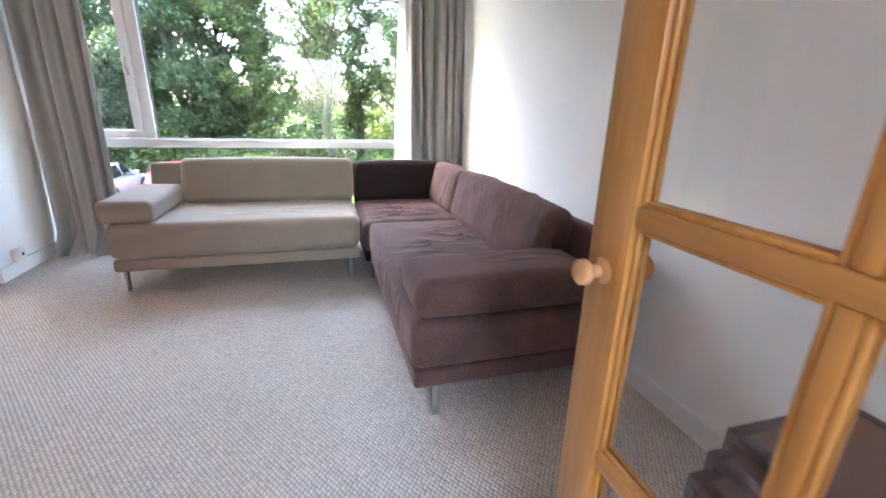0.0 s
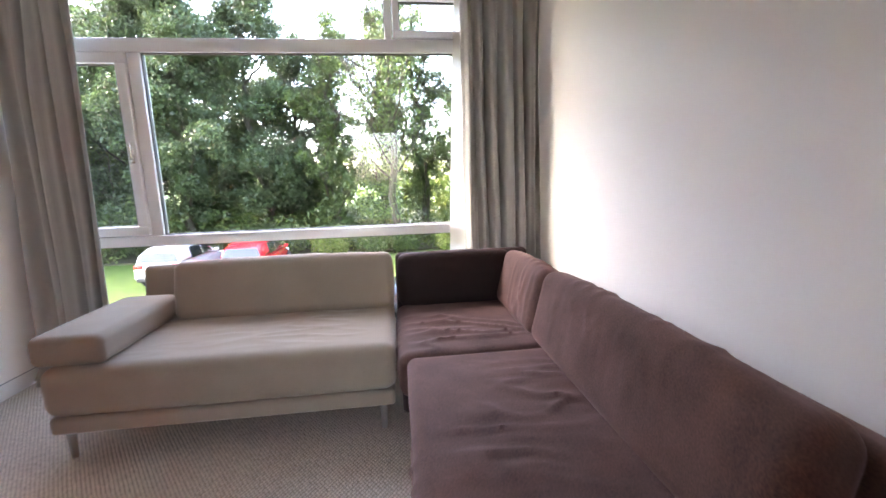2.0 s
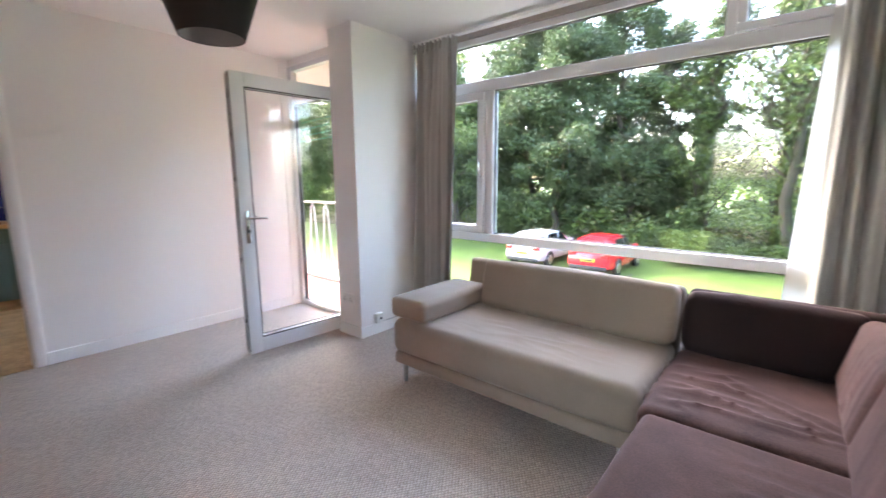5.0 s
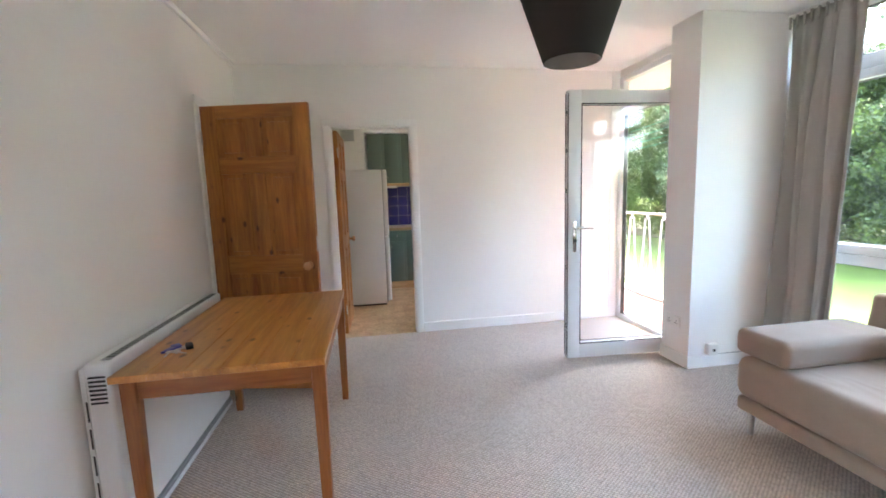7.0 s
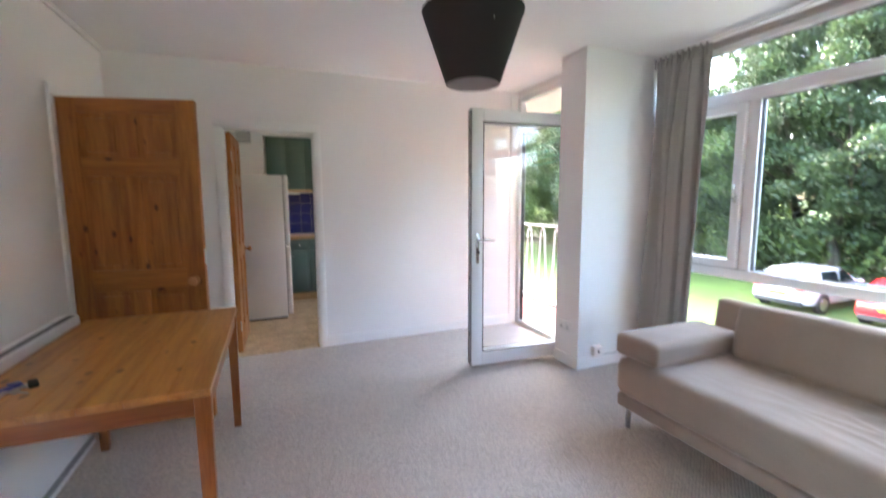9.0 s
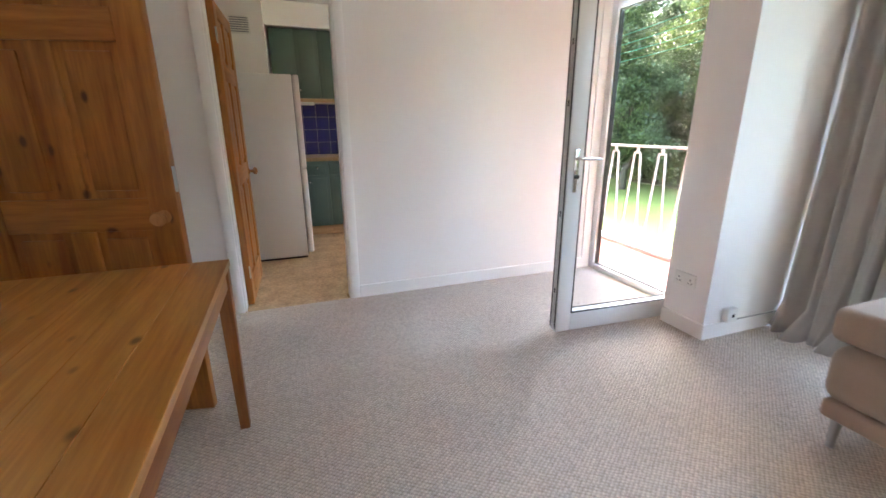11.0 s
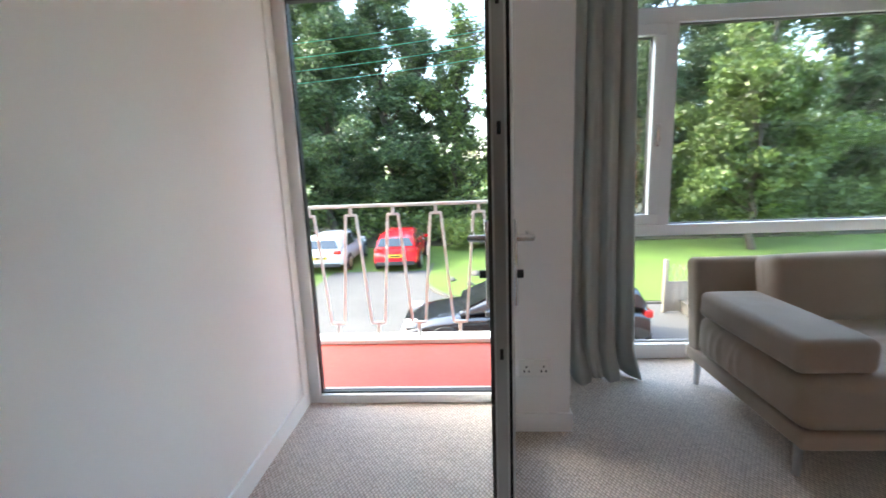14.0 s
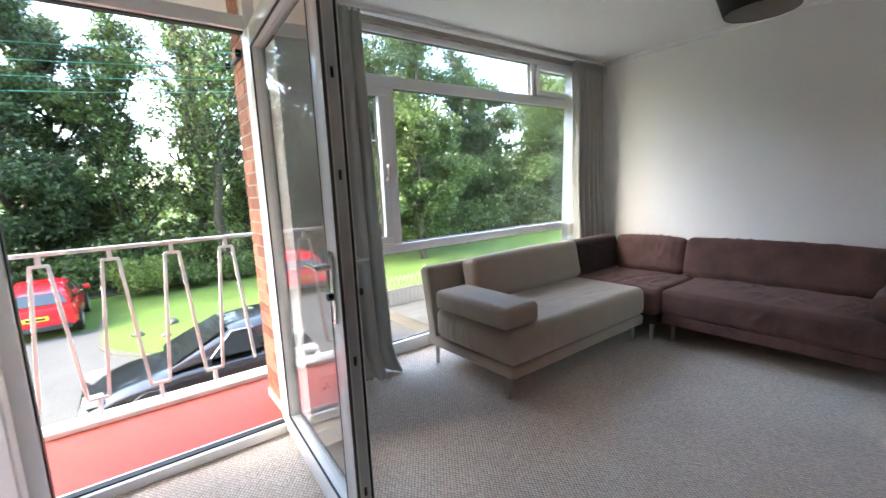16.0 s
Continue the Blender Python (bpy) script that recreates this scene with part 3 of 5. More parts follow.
def lf(name, x0, x1, y0, y1, z0, z1, material=UPVC, parent=None, bevel=0.006, label="", shadow=True):
    b = box(x0, x1, y0, y1, z0, z1, bevel)
    b.transform(PLACE_LEAF)
    return part(name, b, material, parent or leaf, label, shadow=shadow)


T0, T1 = -0.066, 0.0
lf("stile", T0, T1, -0.10, 0.0, 0, LH)
st = lf("stile", T0, T1, -LW, -LW + 0.10, 0, LH)
lf("rail", T0, T1, -LW + 0.10, -0.10, LH - 0.10, LH)
lf("rail", T0, T1, -LW + 0.10, -0.10, 0, 0.12)
lf("pane", -0.038, -0.034, -LW + 0.10, -0.10, 0.12, LH - 0.10, GLASS, bevel=0, shadow=False)
for a in (T0 - 0.001, T1 - 0.006):
    g = 0.007
    b = boxes((a, a + g, -LW + 0.096, -LW + 0.104, 0.12, LH - 0.10), (a, a + g, -0.104, -0.096, 0.12, LH - 0.10), (a, a + g, -LW + 0.1, -0.1, 0.116, 0.124), (a, a + g, -LW + 0.1, -0.1, LH - 0.104, LH - 0.096))
    b.transform(PLACE_LEAF)
    part("gasket", b, BLACK, leaf, "black glazing gasket")
lf("lock_strip", -0.05, -0.022, -LW - 0.002, -LW + 0.001, 0.05, LH - 0.05, STEEL, bevel=0, label="steel multipoint lock strip")
lf("edge_seal", -0.066, -0.056, -LW - 0.003, -LW + 0.002, 0.02, LH - 0.02, DARKGREY, bevel=0)
lf("edge_seal", -0.016, -0.008, -LW - 0.003, -LW + 0.002, 0.02, LH - 0.02, BLACK, bevel=0)
for z in (0.25, 0.72, 1.32, 1.62, 1.9):
    lf("lock_cam", -0.041, -0.031, -LW - 0.005, -LW, z, z + 0.032, BLACK, bevel=0.002)
for s, a, b in ((-1, T0 - 0.01, T0), (1, T1, T1 + 0.01)):
    pl = lf("backplate", a, b, -LW + 0.033, -LW + 0.063, 0.86, 1.10, CHROME, bevel=0.004, label="silver handle plate")
    mid = (a + b) / 2
    for nm, bb in (("lever", tube((mid + s * 0.045, -LW + 0.048, 1.05), (mid + s * 0.045, -LW + 0.175, 1.045), 0.0095, 0.008)), ("spindle", tube((mid, -LW + 0.048, 1.05), (mid + s * 0.05, -LW + 0.048, 1.05), 0.010)), ("cylinder", tube((mid, -LW + 0.048, 0.95), (mid + s * 0.022, -LW + 0.048, 0.95), 0.012))):
        bb.transform(PLACE_LEAF)
        part(nm, bb, CHROME if nm != "cylinder" else BLACK, pl)
for z in (0.2, 1.0, 1.85):
    bb = tube((0.012, -0.005, z), (0.012, -0.005, z + 0.1), 0.011)
    bb.transform(PLACE_LEAF)
    part("hinge", bb, UPVC, leaf)

# ---- corner sofa ----
sf = thing("sofa", -0.43, 3.6, 0, "cream microfibre two-seat sofa with a loose arm cushion", "sofa", "corner sofa units")
part("base", cushion(-1.185, 0.32, 3.176, 4.06, 0.142, 0.222, 0.02, n=6), CREAM, sf, smooth=60)
part("seat", cushion(-1.20, 0.33, 3.162, 3.93, 0.220, 0.447, 0.06, 0.012, 0.007, n=60, seed=3), CREAM, sf, smooth=60)
part("back_frame", cushion(-1.18, 0.33, -0.06, 0.06, -0.28, 0.28, 0.035, n=8, m=pose(0, 4.03, 0.45, -9)), CREAM, sf, smooth=60)
part("back_cushion", cushion(-0.62, 0.62, -0.085, 0.085, -0.165, 0.165, 0.045, 0.012, 0.005, m=pose(-0.29, 3.86, 0.605, -11), seed=1), CREAM, sf, smooth=60)
part("arm_cushion", cushion(-1.225, -0.925, 3.185, 3.88, 0.452, 0.588, 0.035, 0.008, 0.003, seed=5), CREAM, sf, smooth=60)


def leg(x, y, parent, z=0.14):
    return part("leg", tube((x, y, 0), (x, y, z), 0.014, 0.019, 12), STEEL, parent, "brushed steel leg")


for x, y in ((-1.145, 3.24), (-1.15, 3.98), (0.26, 3.24), (0.26, 3.98)):
    leg(x, y, sf)

cs = thing("sofa_corner_unit", 0.85, 3.6, 0, "brown microfibre corner seat of the sofa with shade-darkened base and back", "sofa", "corner sofa units")
# base and back are coloured darker to stand for shade in the corner
part("base", cushion(0.355, 1.22, 3.10, 4.06, 0.135, 0.215, 0.02, n=6), BROWN_SHADED, cs, smooth=60)
part("seat", cushion(0.345, 1.06, 3.085, 3.90, 0.212, 0.425, 0.05, 0.016, 0.018, n=50, seed=8), BROWN, cs, smooth=60)
part("back_frame", cushion(0.35, 1.24, -0.06, 0.06, -0.28, 0.28, 0.035, n=8, m=pose(0, 4.03, 0.45, -9)), BROWN_SHADED, cs, smooth=60)
part("back_cushion", cushion(-0.355, 0.355, -0.07, 0.07, -0.16, 0.16, 0.045, 0.012, 0.006, m=pose(0.72, 3.90, 0.585, -9), seed=4), BROWN_SHADED, cs, smooth=60)
part("side_cushion", cushion(-0.07, 0.07, -0.33, 0.33, -0.165, 0.165, 0.05, 0.012, 0.010, n=40, m=pose(1.07, 3.52, 0.585, 0, 13), seed=6), BROWN, cs, smooth=60)
for x, y in ((0.40, 3.15), (0.40, 3.98), (1.15, 3.98)):
    leg(x, y, cs)

bs = thing("sofa", 0.85, 2.3, 0, "long brown microfibre sofa with creased seat along the wall", "sofa", "corner sofa units")
part("base", cushion(0.387, 1.235, 1.597, 3.075, 0.15, 0.235, 0.018, n=6), BROWN, bs, smooth=60)
part("seat", cushion(0.38, 1.09, 1.594, 3.08, 0.228, 0.43, 0.04, 0.014, 0.016, n=84, seed=11), BROWN, bs, smooth=60)
part("back_frame", cushion(-0.055, 0.055, 1.565, 3.09, -0.285, 0.285, 0.035, n=8, m=pose(1.21, 0, 0.402, 0, 10)), BROWN, bs, smooth=60)
part("back_cushion", cushion(-0.078, 0.078, -0.66, 0.66, -0.175, 0.175, 0.06, 0.014, 0.008, n=70, m=pose(1.08, 2.53, 0.585, 0, 14), seed=13), BROWN, bs, smooth=60)
part("arm_cushion", cushion(0.395, 1.145, 1.59, 1.925, 0.432, 0.582, 0.055, 0.008, 0.008, n=30, seed=15), BROWN, bs, smooth=60)
for x, y in ((0.485, 1.637), (1.155, 1.637), (0.485, 3.02), (1.155, 3.02)):
    leg(x, y, bs, 0.155)

# ---- dining table ----
tb = thing("dining_table", -1.51, 0.70, 0, "lacquered knotty pine dining table with square legs", "table", rz=0.0)
for i in range(6):
    y0 = 0.31 + i * 0.1240
    part("tabletop_board", box(-2.105, -0.885, y0, y0 + 0.1236, 0.722, 0.748, 0.0015, 1), TABLEM, tb)
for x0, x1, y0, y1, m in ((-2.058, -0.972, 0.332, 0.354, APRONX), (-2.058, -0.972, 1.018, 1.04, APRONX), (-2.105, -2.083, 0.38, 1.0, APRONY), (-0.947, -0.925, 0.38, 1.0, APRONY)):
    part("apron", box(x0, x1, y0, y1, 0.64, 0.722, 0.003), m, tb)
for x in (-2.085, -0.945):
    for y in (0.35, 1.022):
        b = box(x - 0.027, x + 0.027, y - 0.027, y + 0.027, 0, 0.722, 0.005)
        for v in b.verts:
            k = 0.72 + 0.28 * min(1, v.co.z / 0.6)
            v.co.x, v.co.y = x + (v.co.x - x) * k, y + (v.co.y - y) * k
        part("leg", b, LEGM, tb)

# ---- storage heater ----
ht = thing("storage_heater", -1.6, 0.2, 0, "white slim storage heater with a dark top grille", "heater")
part("case", box(-2.20, -1.0, 0.166, 0.258, 0.05, 0.765, 0.014, 4), ENAMEL, ht)
part("back_box", box(-2.16, -1.006, S + 0.016, 0.166, 0.05, 0.742, 0.003), ENAMEL, ht)
part("plinth", box(-2.19, -1.01, S + 0.03, 0.266, 0, 0.05, 0.004), GREYP, ht, "grey plinth strip")
part("plinth_edge", box(-2.19, -1.01, 0.266, 0.272, 0.006, 0.03, 0.002), ENAMEL, ht, "pale plinth strip")
gr = part("top_grille", box(-2.17, -1.03, 0.212, 0.246, 0.765, 0.7665), GREYP, ht, "dark slotted outlet grille")
for i in range(36):
    part("slat", box(-2.155 + i * 0.031, -2.145 + i * 0.031, 0.215, 0.243, 0.7665, 0.768), BLACK, gr)
for k in range(7):
    part("vent_slot", box(-1.005, -0.9985, 0.180, 0.238, 0.605 + k * 0.017, 0.613 + k * 0.017), BLACK, ht)
for k in range(5):
    part("side_slot", box(-1.012, -1.0045, S + 0.028, S + 0.034, 0.095 + k * 0.11, 0.175 + k * 0.11), BLACK, ht)

# ---- pendant lamp ----
lx, ly = -0.985, 2.10
lamp = thing("pendant_lamp", lx, ly, 1.876, "black fabric cone pendant shade on a white cord, switched off", "ceiling lamp")
b = bmesh.new()
ring = []
for r, z in ((0.115, 1.876), (0.215, 2.166), (0.212, 2.166), (0.112, 1.876)):
    ring.append([b.verts.new((lx + r * math.cos(i * math.pi / 32), ly + r * math.sin(i * math.pi / 32), z)) for i in range(64)])
for a, c in ((0, 1), (1, 2), (3, 0)):
    for i in range(64):
        b.faces.new((ring[a][i], ring[a][(i + 1) % 64], ring[c][(i + 1) % 64], ring[c][i]))
part("shade", b, SHADE, lamp)
b = bmesh.new()
ring = [[b.verts.new((lx + r * math.cos(i * math.pi / 32), ly + r * math.sin(i * math.pi / 32), z)) for i in range(64)] for r, z in ((0.1115, 1.877), (0.211, 2.165))]
for i in range(64):
    b.faces.new((ring[0][i], ring[0][(i + 1) % 64], ring[1][(i + 1) % 64], ring[1][i]))
part("lining", b, SHADEIN, lamp, "pale inner lining")
part("cord", tube((lx, ly, 2.12), (lx, ly, H - 0.03), 0.004, seg=8), PLASTIC, lamp)
part("ceiling_rose", turned(((0, 0.052), (0.022, 0.052), (0.034, 0.046), (0.044, 0.02), (0.06, 0.009)), (lx, ly, H), (0, 0, -1)), PLASTIC, lamp, "white ceiling rose")
part("lampholder", turned(((0, 0.008), (0.01, 0.02), (0.06, 0.02), (0.065, 0.026), (0.075, 0.026)), (lx, ly, 2.13), (0, 0, -1)), PLASTIC, lamp)
for i in range(3):
    a = 2 * math.pi * i / 3
    part("spider_arm", tube((lx, ly, 2.08), (lx + 0.188 * math.cos(a), ly + 0.188 * math.sin(a), 2.08), 0.002, seg=6), WHITEMETAL, lamp)


# ---- panelled pine doors ----
def pine_door(name, hx, hy, rz, width, height, label, knob_s=(1, -1)):
    """A six-panel door: hinged at (hx, hy), running along its own +x, 40 mm thick."""
    d = thing(name, hx, hy, 0.006, label, "door", rz=rz)
    P = PLACE[d]

    def put(nm, x0, x1, y0, y1, z0, z1, m, bevel=0.003, parent=None, lab=""):
        bb = box(x0, x1, y0, y1, z0, z1, bevel)
        bb.transform(P)
        return part(nm, bb, m, parent or d, lab)

    s, mu = 0.105, 0.09
    rails = ((0, 0.2), (0.84, 0.97), (1.53, 1.64), (height - 0.085, height))
    put("stile", 0, s, -0.02, 0.02, 0, height, PINE)
    put("stile", width - s, width, -0.02, 0.02, 0, height, PINE)
    for a, c in rails:
        put("rail", s, width - s, -0.0195, 0.0195, a, c, PINEX)
    for (a, c), (e, f) in zip(rails, rails[1:]):
        put("muntin", width / 2 - mu / 2, width / 2 + mu / 2, -0.019, 0.019, c, e, PINE)
        for x0, x1 in ((s, width / 2 - mu / 2), (width / 2 + mu / 2, width - s)):
            pn = put("panel", x0, x1, -0.006, 0.006, c, e, PINE, 0)
            put("raised_field", x0 + 0.03, x1 - 0.03, -0.014, 0.014, c + 0.03, e - 0.03, PINE, 0.0075, pn)
    for k in knob_s:
        bb = turned(((0, 0.027), (0.006, 0.027), (0.010, 0.012), (0.03, 0.012), (0.036, 0.022), (0.05, 0.029), (0.062, 0.024), (0.068, 0.008)), (width - 0.055, k * 0.02, 0.895), (0, k, 0))
        bb.transform(P)
        part("knob", bb, KNOB, d, "turned wooden knob")
    put("latch_plate", width - 0.001, width + 0.0015, -0.012, 0.012, 0.99, 1.09, STEEL, 0, lab="steel latch plate")
    for z in (0.2, height - 0.25):
        put("hinge", -0.004, 0.004, -0.024, -0.014, z, z + 0.09, STEEL, 0.001)
    return d


pine_door("door_1", -2.445, 0.165, 77.0, 0.735, 1.98, "knotty pine six-panel door standing open into the room")
pine_door("door_2", W - 0.115, 0.955, 178.0, 0.70, 1.98, "knotty pine panelled kitchen door opened back beside the fridge")

# ---- glazed entrance door ----
GX, GY0, GY1 = 0.545, 0.135, 0.885
gd = thing("door_3", GX + 0.02, GY0, 0.006, "open varnished pine glazed door with a wooden knob", "door")
for y0, y1 in ((GY0, GY0 + 0.10), (GY1 - 0.095, GY1)):
    part("stile", box(GX, GX + 0.04, y0, y1, 0.006, 1.986, 0.004), OAK, gd)
RL = [(0.006, 0.22), (0.55, 0.582), (0.992, 1.024), (1.436, 1.468), (1.88, 1.986)]
for z0, z1 in RL:
    part("rail", box(GX + 0.002, GX + 0.038, GY0 + 0.10, GY1 - 0.095, z0, z1, 0.004), OAKY, gd)
gm = (GY0 + 0.10 + GY1 - 0.095) / 2
for (a, c), (e, f) in zip(RL, RL[1:]):
    part("glazing_bar", box(GX + 0.006, GX + 0.034, gm - 0.012, gm + 0.012, c, e, 0.004), OAK, gd)
    for y0, y1 in ((GY0 + 0.10, gm - 0.012), (gm + 0.012, GY1 - 0.095)):
        part("pane", box(GX + 0.018, GX + 0.022, y0, y1, c, e), GLASS, gd, shadow=False)
        k = 0.009
        part("glazing_bead", boxes(*[(x0, x0 + 0.01, *r) for x0 in (GX + 0.008, GX + 0.022) for r in ((y0, y0 + k, c, e), (y1 - k, y1, c, e), (y0 + k, y1 - k, c, c + k), (y0 + k, y1 - k, e - k, e))], bevel=0.003), OAK, gd)
for k, gx in ((-1, GX), (1, GX + 0.04)):
    part("knob", turned(((0, 0.022), (0.005, 0.0225), (0.009, 0.011), (0.02, 0.010), (0.025, 0.016), (0.034, 0.0225), (0.045, 0.021), (0.052, 0.012), (0.054, 0.004)), (gx, GY1 - 0.044, 0.905), (k, 0, 0)), KNOB, gd, "turned wooden knob")


# ---- balcony ----
BZ = -0.05
setting("balcony_floor", box(-6.5, -2.1, BY + 0.07, 4.86, -0.25, BZ), REDPAINT, "red painted balcony floor", "balcony")
setting("balcony_kerb", boxes((-6.5, -2.1, 4.74, 4.90, BZ, -0.015), bevel=0.006), WHITEMETAL, "white painted edge of the balcony", "kerb")
setting("balcony_ceiling", box(-6.5, -2.1, BY + 0.075, 4.88, 2.56, 2.76), RENDERM, "cream painted underside of the balcony above", "ceiling")
wl = thing("washing_line", -2.26, 4.4, 2.1, "green plastic washing lines strung along the balcony", "washing line")
part("bracket", boxes((-2.272, -2.252, 4.12, 4.46, 2.085, 2.11), (-2.30, -2.272, 4.14, 4.16, 2.07, 2.11), (-2.30, -2.272, 4.42, 4.44, 2.07, 2.11), bevel=0.003), BLACK, wl, "dark wall bracket")
for k in range(4):
    y = 4.14 + 0.09 * k
    for a in range(12):
        u, v = a / 12, (a + 1) / 12
        sag = [0.05 * k + 0.12 * (4 * w * (1 - w)) for w in (u, v)]
        part("line", tube((-2.28 - 4.1 * u, y, 2.09 - sag[0]), (-2.28 - 4.1 * v, y, 2.09 - sag[1]), 0.0025, seg=6), LINEM, wl)
RY, RZ = 4.83, 1.028
rl = thing("balcony_railing", -4.3, RY, -0.015, "white painted iron balcony railing with tapered loops", "railing")
part("handrail", box(-6.5, -2.12, RY - 0.02, RY + 0.02, RZ - 0.012, RZ + 0.012, 0.004), WHITEMETAL, rl)
for i in range(14):
    x = -2.352 - i * 0.3255
    part("hanger", box(x - 0.012, x + 0.012, RY - 0.012, RY + 0.012, RZ - 0.06, RZ - 0.012, 0.002), WHITEMETAL, rl)
    part("loop_top", box(x - 0.045, x + 0.045, RY - 0.01, RY + 0.01, RZ - 0.078, RZ - 0.06, 0.002), WHITEMETAL, rl)
    for s in (-1, 1):
        part("bar", bar((x + s * 0.04, RY, RZ - 0.07), (x + s * 0.11, RY, 0.10), 0.016, 0.02), WHITEMETAL, rl)
    xb = x - 0.163
    part("loop_foot", box(xb - 0.055, xb + 0.055, RY - 0.01, RY + 0.01, 0.085, 0.103, 0.002), WHITEMETAL, rl)
    part("foot", box(xb - 0.012, xb + 0.012, RY - 0.012, RY + 0.012, -0.015, 0.085, 0.002), WHITEMETAL, rl)

# ---- kitchen things ----
fr = thing("fridge_freezer", -4.88, 1.2, 0, "tall white fridge freezer on the tan vinyl floor", "fridge")
part("body", box(-5.105, -4.545, 0.93, 1.405, 0.02, 1.685, 0.008), ENAMEL, fr)
part("freezer_door", box(-5.105, -4.545, 1.41, 1.465, 0.05, 0.86, 0.018, 3), ENAMEL, fr)
part("fridge_door", box(-5.105, -4.545, 1.41, 1.465, 0.87, 1.685, 0.018, 3), ENAMEL, fr)
part("door_seal", box(-5.095, -4.55, 1.403, 1.412, 0.05, 1.675), GREYP, fr)
part("kick_plate", box(-5.095, -4.56, 0.94, 1.395, 0, 0.03), BLACK, fr)

for i, y0 in enumerate((1.24, 1.74, 2.24)):
    cu = thing("base_cabinet", -5.7, y0 + 0.25, 0, "sage green base cabinet with a drawer and two doors", "cabinet", "green kitchen cabinets")
    part("body", box(KX + 0.01, -5.44, y0, y0 + 0.498, 0.11, 0.865), SAGE, cu)
    part("plinth", box(KX + 0.01, -5.48, y0, y0 + 0.5, 0, 0.11), WORKTOP, cu, "wood effect plinth")
    for k in (0, 1):
        a = y0 + 0.004 + k * 0.248
        for nm, z0, z1, hz in (("drawer", 0.715, 0.855, 0.785), ("door", 0.12, 0.705, 0.63)):
            dd = part(nm, box(-5.44, -5.42, a, a + 0.243, z0, z1, 0.003), SAGE, cu)
            part("field", box(-5.424, -5.415, a + 0.035, a + 0.208, z0 + 0.035, z1 - 0.035, 0.004), SAGE, dd)
            ky = a + 0.121 if nm == "drawer" else (a + 0.215 if k == 0 else a + 0.028)
            part("knob", turned(((0, 0.008), (0.012, 0.006), (0.02, 0.014), (0.028, 0.008)), (-5.42, ky, hz), (1, 0, 0), 12), CHROME, dd, "small silver knob")
    wu = thing("wall_cabinet", -5.8, y0 + 0.25, 1.53, "sage green wall cabinet with two plain doors", "cabinet", "green kitchen cabinets")
    part("body", box(KX + 0.01, -5.69, y0, y0 + 0.498, 1.555, 2.27), SAGE, wu)
    part("light_rail", box(KX + 0.01, -5.68, y0, y0 + 0.5, 1.515, 1.552, 0.004), WORKTOP, wu, "pale wood rail")
    for k in (0, 1):
        a = y0 + 0.004 + k * 0.248
        dd = part("door", box(-5.69, -5.67, a, a + 0.243, 1.56, 2.265, 0.003), SAGE, wu)
        part("field", box(-5.674, -5.666, a + 0.04, a + 0.203, 1.60, 2.225, 0.004), SAGE, dd)
        part("knob", turned(((0, 0.008), (0.012, 0.006), (0.02, 0.014), (0.028, 0.008)), (-5.67, a + 0.215 if k == 0 else a + 0.028, 1.64), (1, 0, 0), 12), CHROME, dd, "small silver knob")
solid("worktop", box(KX + 0.01, -5.40, 1.23, 2.75, 0.865, 0.905, 0.004), WORKTOP, "pale oak kitchen worktop on green cabinets", "worktop")
vt = thing("vent_grille", -5.2, 1.0, 2.1, "white louvred wall vent above the fridge", "vent")
part("frame", box(-5.2, -5.19, 0.90, 1.09, 2.10, 2.26, 0.003), PLASTIC, vt)
for k in range(7):
    part("slat", box(-5.192, -5.182, 0.915, 1.075, 2.115 + k * 0.02, 2.124 + k * 0.02), GREYP, vt)

# ---- sockets and cable ----
sk = thing("double_socket", -2.13, 3.54, 0.29, "white double wall socket on the pier", "socket")
part("plate", box(-2.215, -2.065, 3.530, 3.54, 0.285, 0.372, 0.004), PLASTIC, sk)
for x in (-2.18, -2.10):
    for dx, dz in ((0, 0.045), (-0.011, 0.023), (0.011, 0.023)):
        part("pin_hole", box(x + dx - 0.003, x + dx + 0.003, 3.5292, 3.531, 0.285 + dz, 0.296 + dz), BLACK, sk)
    part("switch", box(x + 0.022, x + 0.032, 3.526, 3.531, 0.335, 0.355, 0.002), PLASTIC, sk)
s2 = thing("cable_socket", -1.975, 3.72, 0.1, "white surface socket box with a trailing cable", "socket")
part("box", box(-1.975, -1.935, 3.68, 3.765, 0.10, 0.185, 0.006), PLASTIC, s2)
part("port", box(-1.9355, -1.934, 3.715, 3.735, 0.13, 0.15), BLACK, s2)
cu = bpy.data.curves.new("cable", "CURVE")
cu.dimensions, cu.bevel_depth = "3D", 0.003
sp = cu.splines.new("POLY")
pts = [(-1.955, 3.755, 0.105), (-1.956, 3.80, 0.10), (-1.956, 3.9, 0.10), (-1.956, 4.1, 0.099), (-1.956, 4.25, 0.099)]
sp.points.add(len(pts) - 1)
for p, c in zip(sp.points, pts):
    p.co = (*c, 1)
cu.materials.append(GREYP)
tagged(new("cable", cu), "thin grey cable along the skirting board", "cable")

